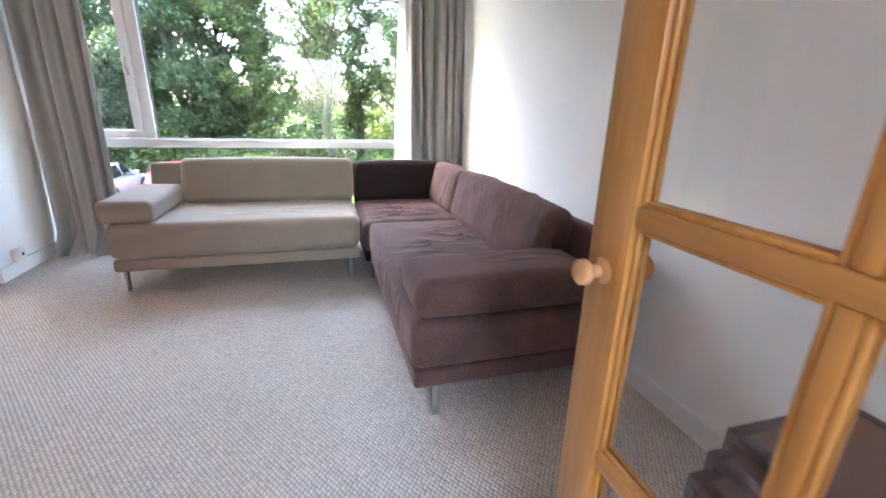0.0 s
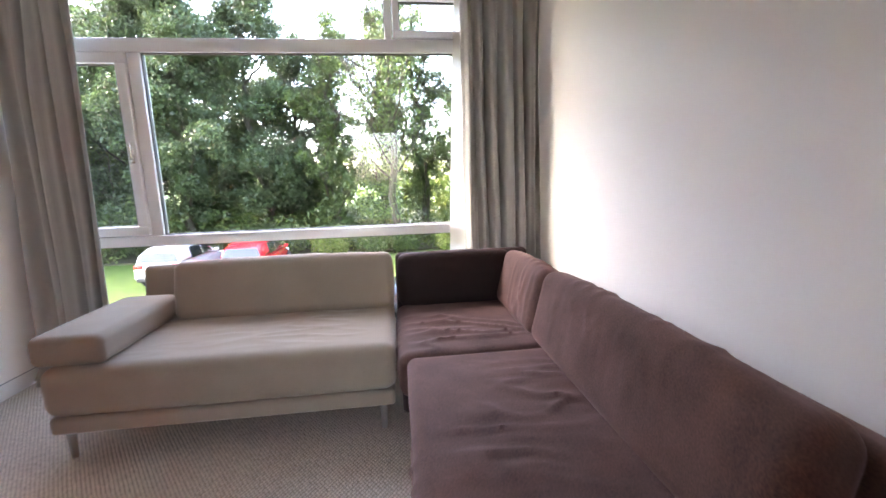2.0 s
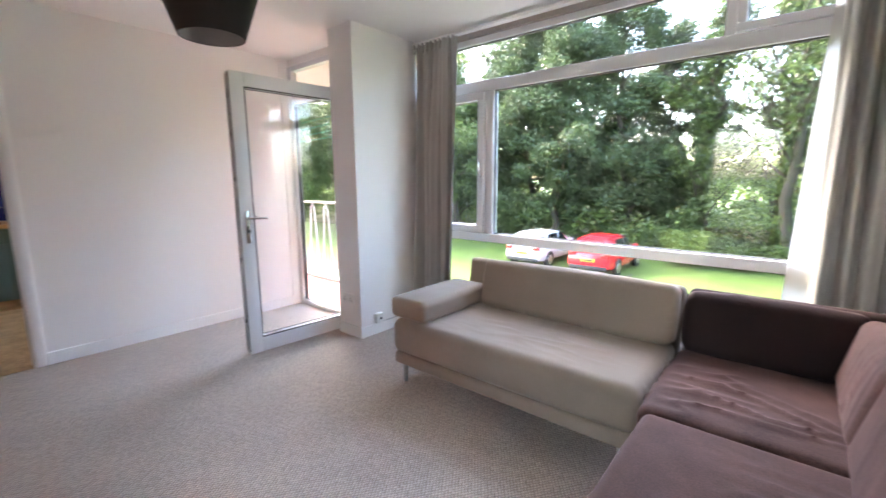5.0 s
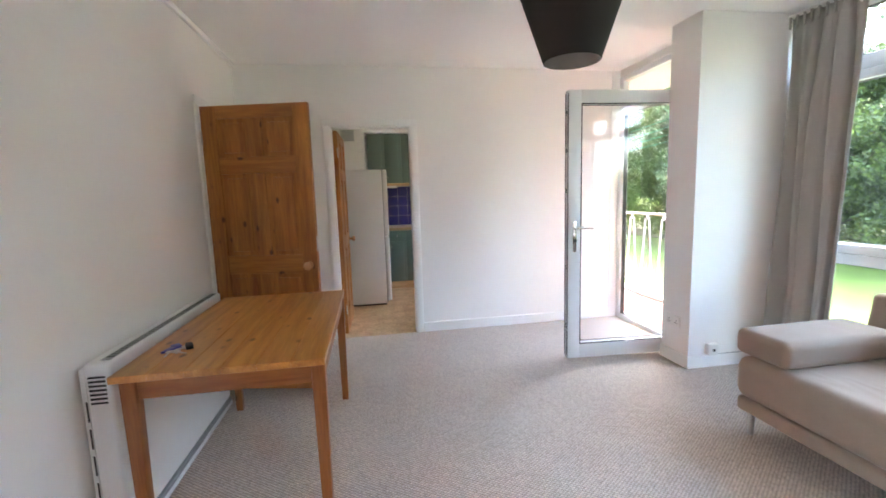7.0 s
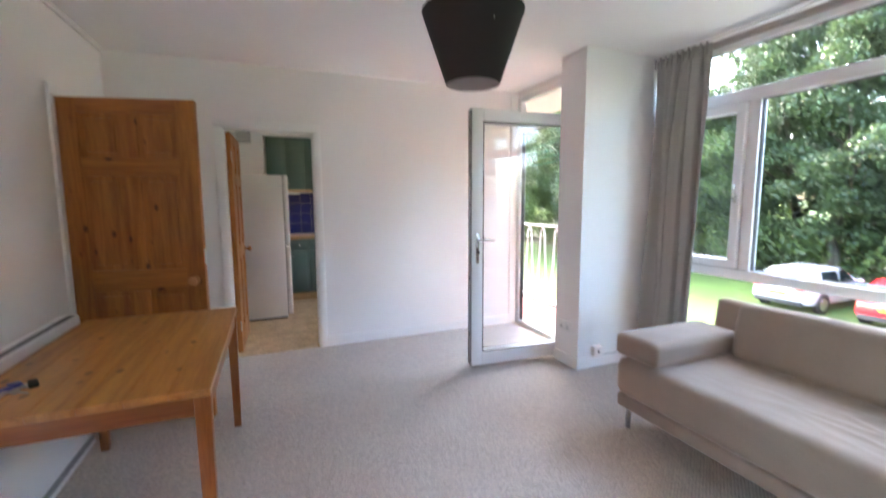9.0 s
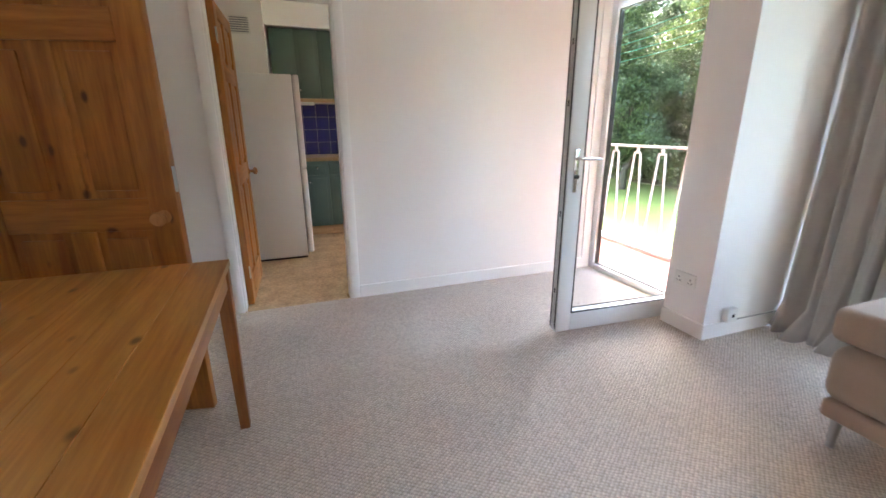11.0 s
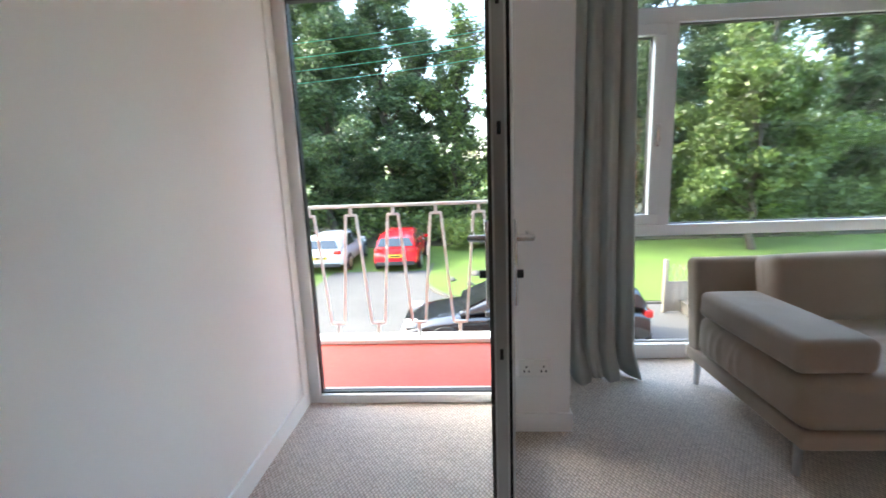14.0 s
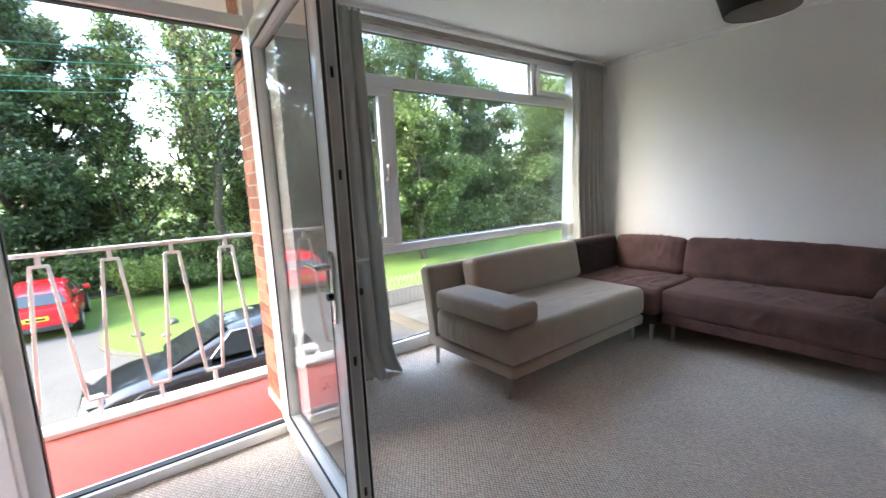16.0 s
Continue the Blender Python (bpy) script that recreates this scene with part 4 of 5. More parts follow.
# ---- nest of tables behind the glazed door ----
for i, (x0, x1, y0, y1, z) in enumerate(((0.975, 1.37, 0.20, 0.875, 0.47), (0.915, 1.31, 0.24, 0.862, 0.43), (0.86, 1.25, 0.28, 0.85, 0.39))):
    nt = thing("nesting_table", (x0 + x1) / 2, (y0 + y1) / 2, 0, ("largest", "middle", "smallest")[i] + " brown nesting table with a leather top", "side table", "nest of tables")
    part("top_panel", box(x0 + 0.03, x1 - 0.03, y0 + 0.03, y1 - 0.03, z - 0.012, z - 0.002), NEST, nt, "brown leather inset")
    part("top_frame", boxes((x0, x1, y0, y0 + 0.03, z - 0.025, z), (x0, x1, y1 - 0.03, y1, z - 0.025, z), (x0, x0 + 0.03, y0 + 0.03, y1 - 0.03, z - 0.025, z), (x1 - 0.03, x1, y0 + 0.03, y1 - 0.03, z - 0.025, z), bevel=0.003), NESTD, nt)
    for x in (x0 + 0.012, x1 - 0.012):
        for y in (y0 + 0.012, y1 - 0.012):
            part("leg", box(x - 0.012, x + 0.012, y - 0.012, y + 0.012, 0, z - 0.025, 0.003), NESTD, nt)

# ---- keys on the table ----
ky = thing("key_bunch", -1.125, 0.44, 0.748, "bunch of keys with blue tags on the table", "keys")
for i, (dx, dy, a) in enumerate(((0, 0, 20), (0.03, 0.015, 60), (-0.02, 0.02, -25), (0.05, -0.01, 5))):
    b = boxes((0, 0.045, -0.004, 0.004, 0, 0.0025), (-0.026, 0.0, -0.014, 0.014, 0, 0.003), bevel=0.0008)
    b.transform(pose(-1.125 + dx, 0.44 + dy, 0.7485 + 0.0026 * i, 0, 0, a))
    part("key", b, STEEL, ky, "steel key")
for dx, dy, a in ((-0.045, -0.02, 35), (0.0, -0.03, -10)):
    b = box(-0.03, 0.03, -0.017, 0.017, 0, 0.008, 0.003)
    b.transform(pose(-1.125 + dx, 0.44 + dy, 0.7485, 0, 0, a))
    part("tag", b, mat("blue_plastic", (0.03, 0.05, 0.35), 0.35, vary=0.05, bump=0), ky, "blue plastic tag")

b = box(-0.035, 0.035, -0.014, 0.014, 0, 0.014, 0.005)
b.transform(pose(-1.155, 0.475, 0.7485, 0, 0, 25))
part("fob", b, BLACK, ky, "black plastic key fob")
part("ring", turned(((0, 0.016), (0.002, 0.017), (0.004, 0.016)), (-1.15, 0.46, 0.749), (0, 0, 1)), STEEL, ky)

# ---- outdoors ----
G = -2.35
setting("ground", boxes((-1500, 1500, 17.2, 3000, G - 1, G), (-1500, -7.6, -1500, 17.2, G - 1, G), (6.5, 1500, -1500, 17.2, G - 1, G), (-7.6, 6.5, -1500, -8, G - 1, G)), GRASSM, "grass reaching away under the trees", "ground")
setting("road", box(-7.6, 6.5, -8, 17.2, G - 1, G - 0.004), ASPHALT, "grey asphalt parking area", "road")


def patch(name, pts, z0, z1, material, label, category):
    bm = bmesh.new()
    lo = [bm.verts.new((x, y, z0)) for x, y in pts]
    hi = [bm.verts.new((x, y, z1)) for x, y in pts]
    bm.faces.new(hi)
    for i in range(len(pts)):
        j = (i + 1) % len(pts)
        bm.faces.new((lo[i], lo[j], hi[j], hi[i]))
    return setting(name, bm, material, label, category)


def round_lawn(inset):
    c = [(-3.9 + inset + 3.2 * (1 - math.cos(a)), 15.6 - 3.0 * math.sin(a)) for a in [i * math.pi / 2 / 14 for i in range(15)]]
    return [(-3.9 + inset, 18.2)] + [(x, y + inset) for x, y in c] + [(6.6, 12.6 + inset), (6.6, 18.2)]


patch("kerb", round_lawn(0), G - 0.2, G + 0.05, KERBM, "low concrete kerb round the lawn", "kerb")
patch("lawn", round_lawn(0.1), G - 0.1, G + 0.07, GRASSM, "bright green mown lawn with a rounded corner", "lawn")
setting("verge", box(-60, 60, 22.5, 60, G - 0.2, G + 0.06), EARTH, "dark leaf litter under the trees", "ground")
for i, (x, y, s) in enumerate(((-3.0, 15.3, 0.16), (-2.4, 14.7, 0.12), (-2.2, 16.0, 0.2))):
    b = bmesh.new()
    bmesh.ops.create_icosphere(b, subdivisions=2, radius=s)
    for v in b.verts:
        v.co *= 1 + 0.3 * noise.noise(v.co * 8 + Vector((i * 3, 0, 0)))
        v.co.z *= 0.6
    b.transform(pose(x, y, G + 0.1))
    solid("stone", b, KERBM, "grey stone lying on the lawn", "stone", "lawn stones")

# deck with lattice panels
dk = thing("garden_deck", 4.2, 9.9, G, "raised weathered timber deck on the lawn", "deck")
part("frame", boxes((2.75, 6.5, 7.9, 12.0, G, G + 0.30)), DECKM, dk)
for i in range(30):
    y = 7.9 + i * 0.137
    part("board", box(2.7, 6.55, y, y + 0.13, G + 0.30, G + 0.328), DECKM, dk)
lt = thing("lattice_fence", 4.2, 11.9, G, "pale timber lattice fence with a curved top beside the deck", "fence")
LATM = mat("pale_timber", (0.26, 0.235, 0.20), 0.8, vary=0.12, grain=20)
for x in (2.35, 4.15, 5.95):
    part("post", box(x - 0.04, x + 0.04, 11.86, 11.94, G, G + 1.35, 0.006), LATM, lt)
for x0 in (2.35, 4.15):
    for i in range(12):
        for s in (-1, 1):
            xa = x0 + 0.05 + i * 0.145
            part("lath", bar((xa if s > 0 else xa + 0.14, 11.9 + s * 0.006, G + 0.80), (xa + 0.14 if s > 0 else xa, 11.9 + s * 0.006, G + 1.25 - 0.10 * math.sin(math.pi * (i + 0.5) / 12)), 0.025, 0.01), LATM, lt)
    part("rail", box(x0, x0 + 1.8, 11.88, 11.92, G + 0.75, G + 0.80), LATM, lt)
    for i in range(12):
        part("plank", box(x0 + 0.04 + i * 0.144, x0 + 0.178 + i * 0.144, 11.89, 11.91, G + 0.04, G + 0.75, 0.003), LATM, lt)


# ---- the rest of the building: unseen blocks added to hold back sky light ----
setting("facade", boxes((-2.24, 9, -1.4, N + 0.125, H + 0.21, 7.5), (-10, -2.24, -1.4, BY + 0.075, H + 0.21, 7.5), (-2.1, 9, -9, N + 0.125, G, -0.26), (-10, -2.1, -9, BY + 0.075, G, -0.26), (1.75, 9, -9, N + 0.125, -0.25, H + 0.2), (-10, -6.15, -9, BY + 0.075, -0.25, H + 0.2), (-6.15, -1.5, -9, -1.45, -0.25, H + 0.2)), BRICKM, "plain unseen brick blocks added around the room to block the sky", "building")

# ---- cars ----
def paint(name, c):
    m, t, b = nodes_of(name)
    b.inputs["Base Color"].default_value = (*c, 1)
    b.inputs["Roughness"].default_value = 0.25
    b.inputs["Coat Weight"].default_value, b.inputs["Coat Roughness"].default_value = 1.0, 0.04
    return m


CARGLASS = paint("dark_car_glass", (0.012, 0.014, 0.016))
TYRE = mat("tyre_rubber", (0.02, 0.02, 0.02), 0.8, vary=0.2)
TAILRED = paint("red_lamp_plastic", (0.45, 0.01, 0.01))
HEADL = paint("clear_lamp_plastic", (0.65, 0.67, 0.70))
YPLATE = mat("yellow_plate", (0.75, 0.52, 0.03), 0.4, vary=0.03, bump=0)
BUMPER = mat("black_bumper_plastic", (0.02, 0.02, 0.022), 0.6, vary=0.15)


def loft(sections):
    """A skin over closed sections of equal count, capped at both ends."""
    bm = bmesh.new()
    rows = [[bm.verts.new(p) for p in s] for s in sections]
    n = len(rows[0])
    for a, b in zip(rows, rows[1:]):
        for i in range(n):
            bm.faces.new((a[i], a[(i + 1) % n], b[(i + 1) % n], b[i]))
    bm.faces.new(rows[0][::-1])
    bm.faces.new(rows[-1])
    return bm


def car(label, colour, x, y, rz, length=4.3, width=1.78, height=1.5, hatch=True):
    """Front towards local +x, ground at z 0."""
    c = thing("car", x, y, G, label, "car", "parked cars", rz=rz)
    P = PLACE[c]
    hl, hw = length / 2, width / 2

    def put(nm, bm, m, parent=None, lab="", smooth=35):
        bm.transform(P)
        return part(nm, bm, m, parent or c, lab, smooth=smooth)

    def sec(px, z0, z1, w0, w1):
        out = []
        for i in range(16):
            a = 2 * math.pi * (i + 0.5) / 16
            cx, cz = math.cos(a), math.sin(a)
            ex, ez = abs(cx) ** 0.45 * (1 if cx > 0 else -1), abs(cz) ** 0.45 * (1 if cz > 0 else -1)
            k = (ez + 1) / 2
            out.append((px, (w0 * (1 - k) + w1 * k) * ex, z0 + (z1 - z0) * k))
        return out

    belt = height * 0.62
    tail = -hl
    prof = [(tail, 0.45, 0.72, 0.80), (tail + 0.06, 0.30, belt - 0.06, 0.93), (tail + 0.30, 0.22, belt + 0.02, 0.98), (-hl * 0.55, 0.2, belt + 0.02, 1.0), (0, 0.2, belt, 1.0), (hl * 0.42, 0.2, belt - 0.02, 0.99), (hl * 0.72, 0.2, belt - 0.12, 0.97), (hl * 0.92, 0.22, belt - 0.24, 0.90), (hl * 0.985, 0.2, 0.60, 0.84), (hl, 0.25, 0.50, 0.76)]
    body = put("body", loft([sec(px, z0, z1, hw * k, hw * k * 0.93) for px, z0, z1, k in prof]), colour)
    rear = tail + (0.10 if hatch else 0.75)
    cab = [(rear, belt - 0.05, belt + 0.02, 0.84, 0.80), (rear + 0.12, belt - 0.05, height * 0.86, 0.88, 0.72), (rear + 0.42, belt - 0.05, height * 0.975, 0.90, 0.66), (-hl * 0.15, belt - 0.05, height, 0.90, 0.66), (hl * 0.08, belt - 0.05, height * 0.96, 0.90, 0.67), (hl * 0.50, belt - 0.08, belt + 0.01, 0.88, 0.80)]
    put("roof", loft([sec(px, z0, z1, hw * a, hw * b) for px, z0, z1, a, b in cab]), colour)
    # glazing stands just proud of the cabin skin
    for s in (-1, 1):
        for xa, xb in ((-hl * 0.55, -hl * 0.12), (-hl * 0.09, hl * 0.26)):
            zt = height * 0.90
            xt0, xt1 = xa + 0.10, min(xb, hl * 0.10)
            ys, yt = s * hw * 0.90, s * hw * 0.735
            bm = bmesh.new()
            q = [(xa, ys, belt + 0.03), (xb, ys, belt + 0.03), (xt1, yt, zt), (xt0, yt, zt)]
            vs = [bm.verts.new(p) for p in q] + [bm.verts.new((p[0], p[1] - s * 0.06, p[2])) for p in q]
            for f in ((0, 1, 2, 3), (7, 6, 5, 4), (0, 4, 5, 1), (1, 5, 6, 2), (2, 6, 7, 3), (3, 7, 4, 0)):
                bm.faces.new([vs[i] for i in f])
            sw = put("side_window", bm, CARGLASS)
            for p, q in (((xt0, yt, zt), (xt1, yt, zt)), ((xt1, yt, zt), (xb, ys, belt + 0.03))):
                put("window_trim", tube((p[0], p[1] + s * 0.006, p[2]), (q[0], q[1] + s * 0.006, q[2]), 0.014, seg=6), CHROME, sw, "chrome trim strip")
    for nm, xa, za, xt, zt in (("windscreen", hl * 0.485, belt + 0.03, hl * 0.115, height * 0.945), ("rear_window", rear - 0.005, belt + 0.06, rear + 0.13, height * 0.86)):
        bm = bmesh.new()
        o = 0.008 if nm == "windscreen" else -0.012
        q = [(xa + o, -hw * 0.76, za), (xa + o, hw * 0.76, za), (xt + o, hw * 0.60, zt), (xt + o, -hw * 0.60, zt)]
        vs = [bm.verts.new(p) for p in q] + [bm.verts.new((p[0] - 2 * o, p[1], p[2] - 0.02)) for p in q]
        for f in ((0, 1, 2, 3), (7, 6, 5, 4), (0, 4, 5, 1), (1, 5, 6, 2), (2, 6, 7, 3), (3, 7, 4, 0)):
            bm.faces.new([vs[i] for i in f])
        put(nm, bm, CARGLASS)
    for wx in (-hl * 0.60, hl * 0.62):
        for s in (-1, 1):
            t = put("wheel", turned(((0, 0.24), (0.02, 0.31), (0.18, 0.31), (0.20, 0.24)), (wx, s * (hw - 0.19), 0.31), (0, s, 0), 20), TYRE)
            put("rim", turned(((0, 0.21), (0.01, 0.2), (0.012, 0.06), (0.02, 0.04)), (wx, s * (hw + 0.008), 0.31), (0, s, 0), 16), STEEL, t, "silver alloy rim")
            put("wheel_arch", turned(((0, 0.36), (0.012, 0.35)), (wx, s * (hw - 0.012), 0.32), (0, s, 0), 20), BUMPER)
    for s in (-1, 1):
        put("tail_light", box(tail - 0.005, tail + 0.16, s * hw * 0.70 - 0.14, s * hw * 0.70 + 0.14, belt - 0.16, belt - 0.02, 0.02), TAILRED)
        put("headlight", box(hl * 0.86, hl * 0.965, s * hw * 0.66 - 0.16, s * hw * 0.66 + 0.16, 0.60, 0.70, 0.02), HEADL)
        put("mirror", cushion(hl * 0.26, hl * 0.26 + 0.1, s * (hw + 0.06) - 0.09, s * (hw + 0.06) + 0.09, belt, belt + 0.13, 0.03, n=2), colour)
    put("bumper", box(tail - 0.02, tail + 0.1, -hw * 0.8, hw * 0.8, 0.28, 0.42, 0.02), BUMPER)
    put("grille", box(hl * 0.955, hl + 0.01, -hw * 0.45, hw * 0.45, 0.33, 0.50, 0.015), BUMPER)
    pl = put("number_plate", box(tail - 0.035, tail - 0.005, -0.26, 0.26, 0.58, 0.69, 0.003), YPLATE)
    put("plate_text", box(tail - 0.037, tail - 0.034, -0.2, 0.2, 0.605, 0.665), BLACK, pl)
    return c


RED, SILVER, BLACKP = paint("red_car_paint", (0.55, 0.012, 0.02)), paint("silver_car_paint", (0.50, 0.51, 0.52)), paint("black_car_paint", (0.01, 0.011, 0.014))
car("red hatchback parked facing the trees", RED, -5.15, 18.95, 90, 4.1, 1.80, 1.5)
car("silver hatchback parked facing the trees", SILVER, -7.95, 19.0, 90, 4.3, 1.78, 1.48)
car("black saloon parked below the balcony", BLACKP, -1.4, 10.3, 180, 4.9, 1.86, 1.44, True)


# ---- trees ----
def leaves(rng, centres, radii, count, size):
    """Positions and quads of many small leaves scattered in clumps."""
    w = np.array([r[0] * r[1] * r[2] for r in radii]) ** 0.67
    which = rng.choice(len(centres), count, p=w / w.sum())
    d = rng.normal(size=(count, 3))
    d /= np.linalg.norm(d, axis=1)[:, None]
    rad = 0.15 + 1.1 * rng.random(count) ** 0.6
    pos = np.array(centres)[which] + d * np.array(radii)[which] * rad[:, None]
    a = rng.normal(size=(count, 3))
    a /= np.linalg.norm(a, axis=1)[:, None]
    b = np.cross(a, rng.normal(size=(count, 3)))
    b /= np.linalg.norm(b, axis=1)[:, None]
    s = size * (0.6 + 0.9 * rng.random(count))[:, None]
    v = np.stack([pos - a * s, pos + b * s * 0.5, pos + a * s, pos - b * s * 0.5], 1).reshape(-1, 3)
    f = np.arange(count * 4).reshape(-1, 4)
    return v, f


def leaf_mesh(name, v, f, material):
    me = bpy.data.meshes.new(name)
    me.from_pydata(v.tolist(), [], f.tolist())
    me.materials.append(material)
    return me


def tree(x, y, height, spread, material, count, label, seed, low=0.25, size=0.1, ivy=False, twigs=2):
    rng = np.random.default_rng(seed)
    t = thing("tree", x, y, G, label, "tree", "trees beyond the lawn")
    bm = bmesh.new()

    def limb(p, q, r0, r1, bends=5, sides=8):
        p, q = Vector(p), Vector(q)
        turn = (q - p).to_track_quat("Z", "Y").to_matrix()
        rows = []
        for i in range(bends + 1):
            k = i / bends
            c = p.lerp(q, k) + Vector(rng.normal(size=3) * 0.1 * (q - p).length * 0.25 * (0 < i < bends))
            r = r0 * (1 - k) + r1 * k
            rows.append([bm.verts.new(c + turn @ Vector((r * math.cos(a), r * math.sin(a), 0))) for a in [j * math.pi * 2 / sides for j in range(sides)]])
        for a, b in zip(rows, rows[1:]):
            for j in range(sides):
                bm.faces.new((a[j], a[(j + 1) % sides], b[(j + 1) % sides], b[j]))

    tr = 0.011 * height + 0.05
    lean = rng.normal(size=2) * 0.04 * height
    top = (x + lean[0], y + lean[1], G + height * 0.82)
    limb((x, y, G - 0.1), top, tr * 1.25, tr * 0.25, 8)
    cs, rs = [], []
    for i in range(16):
        k = low + (1 - low) * (i + 0.5) / 16
        a = rng.random() * 2 * math.pi
        reach = spread * (0.35 + 0.65 * math.sin(math.pi * min(1, 0.18 + 0.85 * (k - low) / (1 - low)))) * (0.55 + 0.45 * rng.random())
        base = Vector((x, y, G)).lerp(Vector(top), min(1, k * 1.0))
        tip = base + Vector((math.cos(a) * reach, math.sin(a) * reach, height * 0.08 + rng.random() * height * 0.06))
        limb(base - Vector((0, 0, height * 0.05)), tip, tr * 0.35, 0.02)
        for m in range(twigs):
            s0 = base.lerp(tip, 0.4 + 0.6 * rng.random())
            d = (tip - base).normalized() * 0.6 + Vector(rng.normal(size=3) * 0.55) + Vector((0, 0, 0.35))
            e = s0 + d * spread * (0.25 + 0.3 * rng.random())
            limb(s0, e, 0.026, 0.008, 3, 4)
            for w in range(3):
                s1 = s0.lerp(e, 0.35 + 0.5 * rng.random())
                limb(s1, s1 + (d + Vector(rng.normal(size=3) * 0.6)) * spread * 0.16, 0.012, 0.005, 2, 3)
        for m in range(7):
            c = base.lerp(tip, 0.3 + 0.12 * m) + Vector(rng.normal(size=3) * spread * 0.15)
            cs.append(c)
            q = spread * (0.11 + 0.15 * rng.random())
            rs.append((q, q, q * 0.7))
    if ivy:
        for i in range(14):
            c = Vector((x, y, G)).lerp(Vector(top), i / 15)
            cs.append(c)
            rs.append((tr * 2.4, tr * 2.4, height * 0.05))
    part("trunk", bm, BARK, t, "rough grey-brown trunk and limbs")
    v, f = leaves(rng, [tuple(c) for c in cs], rs, count, size)
    v -= np.array([x, y, G])
    cr = new("crown", leaf_mesh("crown", v, f, material))
    cr.parent = t
    return t


TREES = (
    (-21, 25, 13, 4.2, LEAF_DARK, 1), (-16.5, 23, 12, 3.8, LEAF_MID, 2), (-12.5, 25.5, 14, 4.0, LEAF_DARK, 3), (-9.3, 23.2, 12.5, 3.4, LEAF_DARK, 4),
    (-6.2, 25.0, 14, 3.4, LEAF_DARK, 5), (-4.7, 27.2, 13, 2.7, LEAF_DARK, 19), (-3.0, 24.0, 13, 2.4, LEAF_MID, 6), (0.2, 24.4, 13.5, 1.8, LEAF_MID, 7), (2.4, 26.0, 14, 1.9, LEAF_MID, 8),
    (4.6, 23.6, 12, 2.2, LEAF_MID, 9), (8.2, 24.5, 16.5, 3.8, LEAF_DARK, 10), (12.5, 23.5, 16, 4.0, LEAF_MID, 11), (17.0, 25, 15, 2.4, LEAF_DARK, 12), (19.2, 25.6, 13, 2.4, LEAF_MID, 20), (23, 24, 12, 4.2, LEAF_MID, 13), (29, 25, 13, 4.5, LEAF_DARK, 14), (-27, 24, 13, 4.5, LEAF_MID, 15), (-33, 22, 13, 4.5, LEAF_DARK, 16), (-26, 17, 12, 4.0, LEAF_MID, 17), (-20, 19.5, 11, 3.2, LEAF_DARK, 18))
for i in (0, 1, 2, 3, 4, 7, 8, 10, 11, 12):
    tree(-36 + i * 6.1 + random.uniform(-1.5, 1.5), 29.5 + random.uniform(-1, 2), random.uniform(10, 12.5) if -8 < -36 + i * 6.1 < 8 else 14, 4.2, LEAF_DARK, 14000, "tall dense broadleaf tree further back", 40 + i, low=0.08, size=0.15)
for x, y, h, s, m, k in TREES:
    tree(x, y, h, s, m, int((46000 if s > 2.5 else 24000) * s / 3), "tall broadleaf tree with an open ivy-clad crown" if s < 2.5 else "tall dense broadleaf tree", k, low=0.12, size=0.078, ivy=s < 2.5, twigs=7 if s < 2.5 else 3)

tree(0.5, 22.2, 13.0, 3.0, LEAF_MID, 5500, "tall tree with bare twisting branches and thin leaves", 71, low=0.35, size=0.08, ivy=True, twigs=10)
tree(9.4, 19.6, 8.2, 3.1, LEAF_BRIGHT, 30000, "broad maple with bright yellow-green leaves", 72, low=0.15, size=0.09)

rng = np.random.default_rng(77)
cs, rs = [], []
for i in range(260):
    x = -38 + 76 * rng.random()
    cs.append((x, 22.5 + 4 * rng.random(), G + 0.3 + 1.9 * rng.random()))
    q = 0.7 + 0.6 * rng.random()
    rs.append((q, q, q * 0.8))
v, f = leaves(rng, cs, rs, 90000, 0.09)
tagged(new("undergrowth", leaf_mesh("undergrowth", v, f, LEAF_MID)), "dense green undergrowth along the edge of the wood", "undergrowth", kind="stuff")
cs, rs = [], []
for i in range(240):
    x = -60 + 120 * rng.random()
    cs.append((x, 31 + 8 * rng.random(), G + 0.5 + 6.0 * rng.random() ** 1.4))
    q = 1.2 + 1.0 * rng.random()
    rs.append((q, q, q))
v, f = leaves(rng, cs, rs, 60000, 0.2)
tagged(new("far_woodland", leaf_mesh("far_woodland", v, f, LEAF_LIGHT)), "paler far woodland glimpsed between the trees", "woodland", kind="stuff")
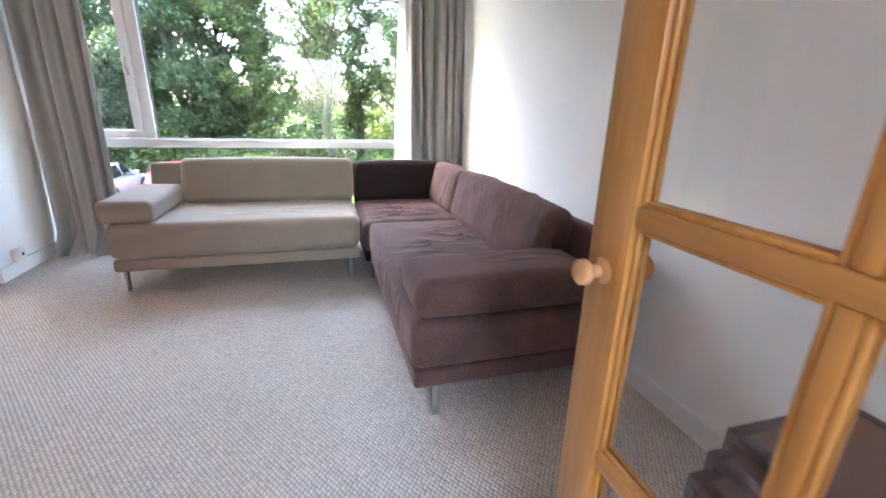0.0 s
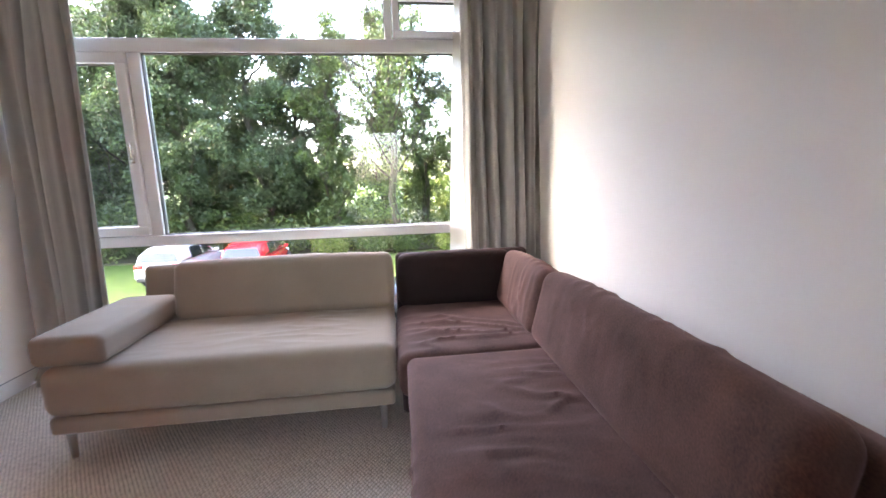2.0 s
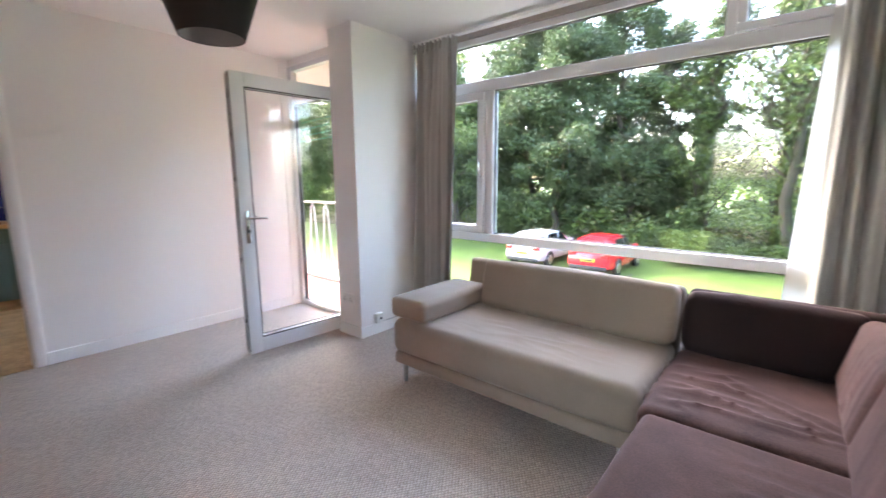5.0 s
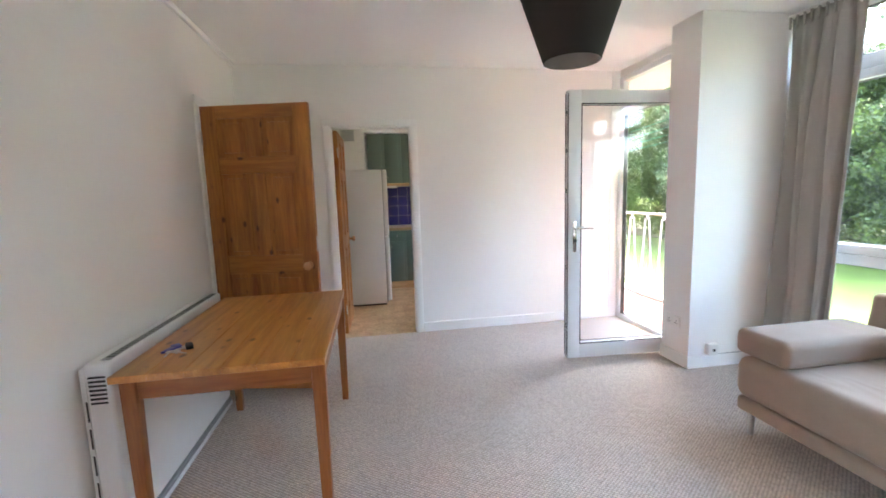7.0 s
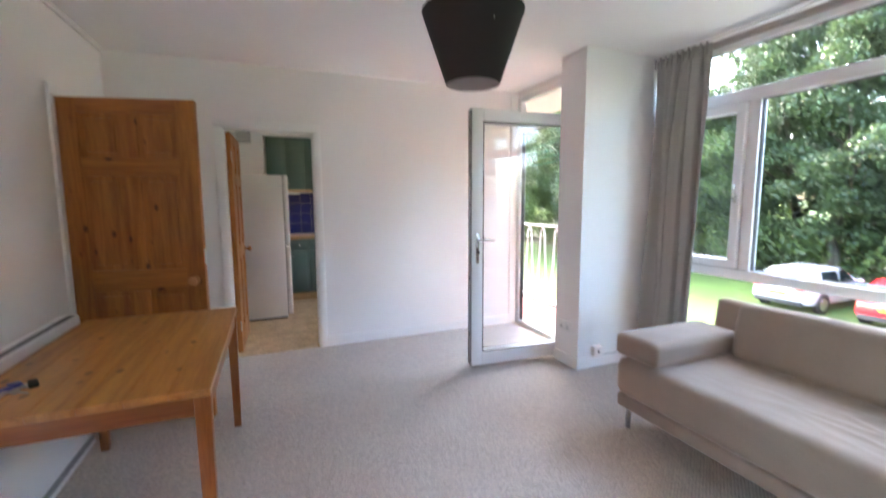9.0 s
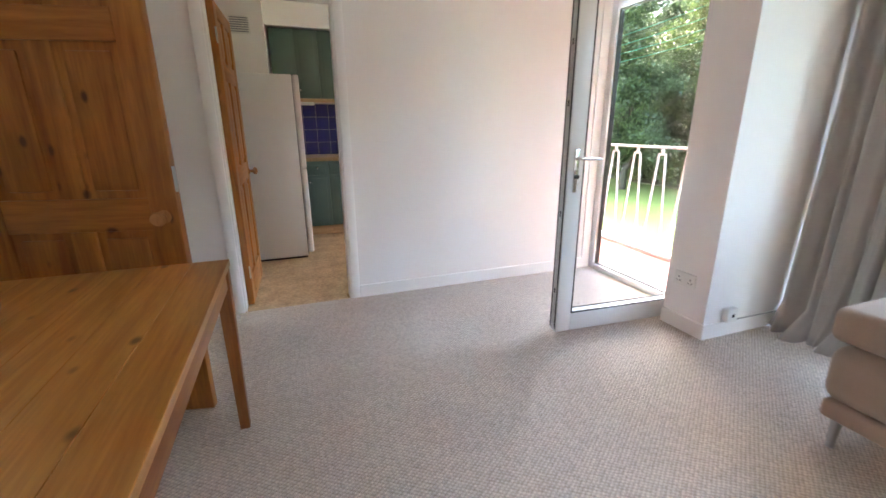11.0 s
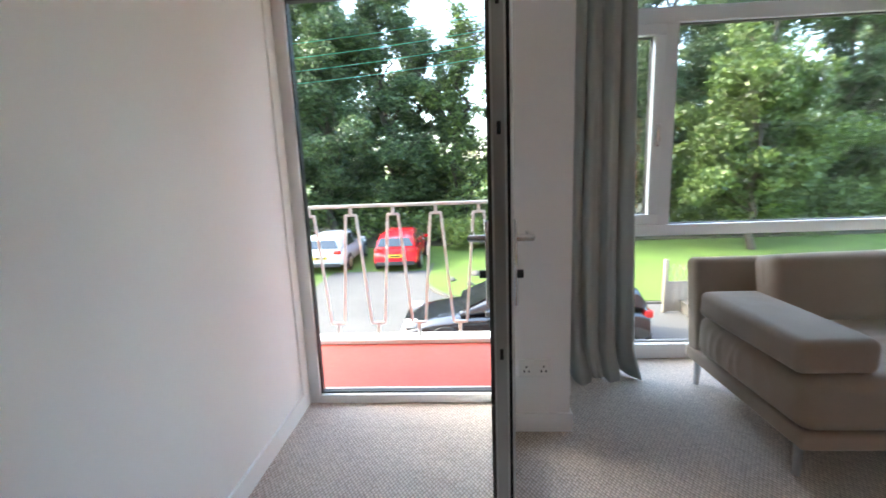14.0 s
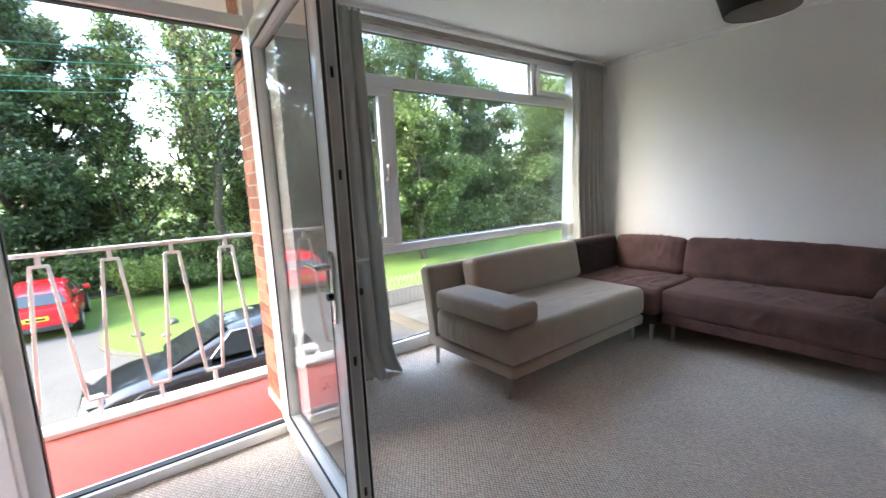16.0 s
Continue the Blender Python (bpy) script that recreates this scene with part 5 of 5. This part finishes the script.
for i, (x, y, s, m) in enumerate(((-2.6, 21.4, 1.0, LEAF_LIGHT), (-0.9, 22.0, 0.9, LEAF_MID), (0.9, 21.9, 0.8, LEAF_MID), (3.1, 21.4, 0.9, LEAF_LIGHT))):
    sh = thing("shrub", x, y, G, "yellow-green rounded garden shrub" if m is LEAF_LIGHT else "dark green garden shrub", "shrub", "shrubs at the lawn's edge")
    c = [(rng.normal() * s * 0.4, rng.normal() * s * 0.4, s * (0.4 + 0.8 * rng.random())) for k in range(14)]
    v, f = leaves(rng, c, [(s * 0.4, s * 0.4, s * 0.35)] * 14, 5000, 0.06)
    o = new("foliage", leaf_mesh("foliage", v, f, m))
    o.parent = sh

# ---- outer wall, its bricks and the kitchen tiles ----
setting("outer_wall", boxes((-2.245, -2.238, BY + 0.09, N + 0.13, -0.3, 2.9)), MORTAR, "mortar behind the bricks", "wall")
bw = setting("brick_pier", boxes((-2.238, -1.9, N + 0.121, N + 0.13, -0.3, 2.9)), MORTAR, "orange-red brick end of the outer wall", "wall")
me = mesh_of("brick", box(-0.006, 0.006, -0.1075, 0.1075, -0.0325, 0.0325, 0.002, 1), BRICKM)
mh = mesh_of("brick", box(-0.006, 0.006, -0.05125, 0.05125, -0.0325, 0.0325, 0.002, 1), BRICKM)
y0, y1 = BY + 0.095, N + 0.13
for r in range(39):
    z = -0.05 + 0.0325 + r * 0.075
    y = y1
    k = 0
    while y > y0 + 0.06:
        full = not (k == 0 and r % 2) and y - y0 > 0.215
        w = 0.215 if full else 0.1025
        o = new("brick", me if full else mh)
        o.parent = bw
        o.location = (-2.2445, y - w / 2, z)
        y -= w + 0.01
        k += 1
tw = setting("tile_splashback", box(KX, KX + 0.004, 1.23, 2.75, 0.905, 1.53), GROUT, "cobalt blue square wall tiles with pale grout", "tiles")
mt = mesh_of("tile", box(0, 0.006, -0.0735, 0.0735, -0.0735, 0.0735, 0.002, 1), BLUETILE)
for i in range(10):
    for j in range(4):
        o = new("tile", mt)
        o.parent = tw
        o.location = (KX + 0.004, 1.306 + i * 0.15, 0.981 + j * 0.15)
solid("cabinet_light", box(-5.86, -5.72, 1.42, 1.66, 1.485, 1.515, 0.004), PLASTIC, "white strip lamp under the wall cabinet, off", "lamp")
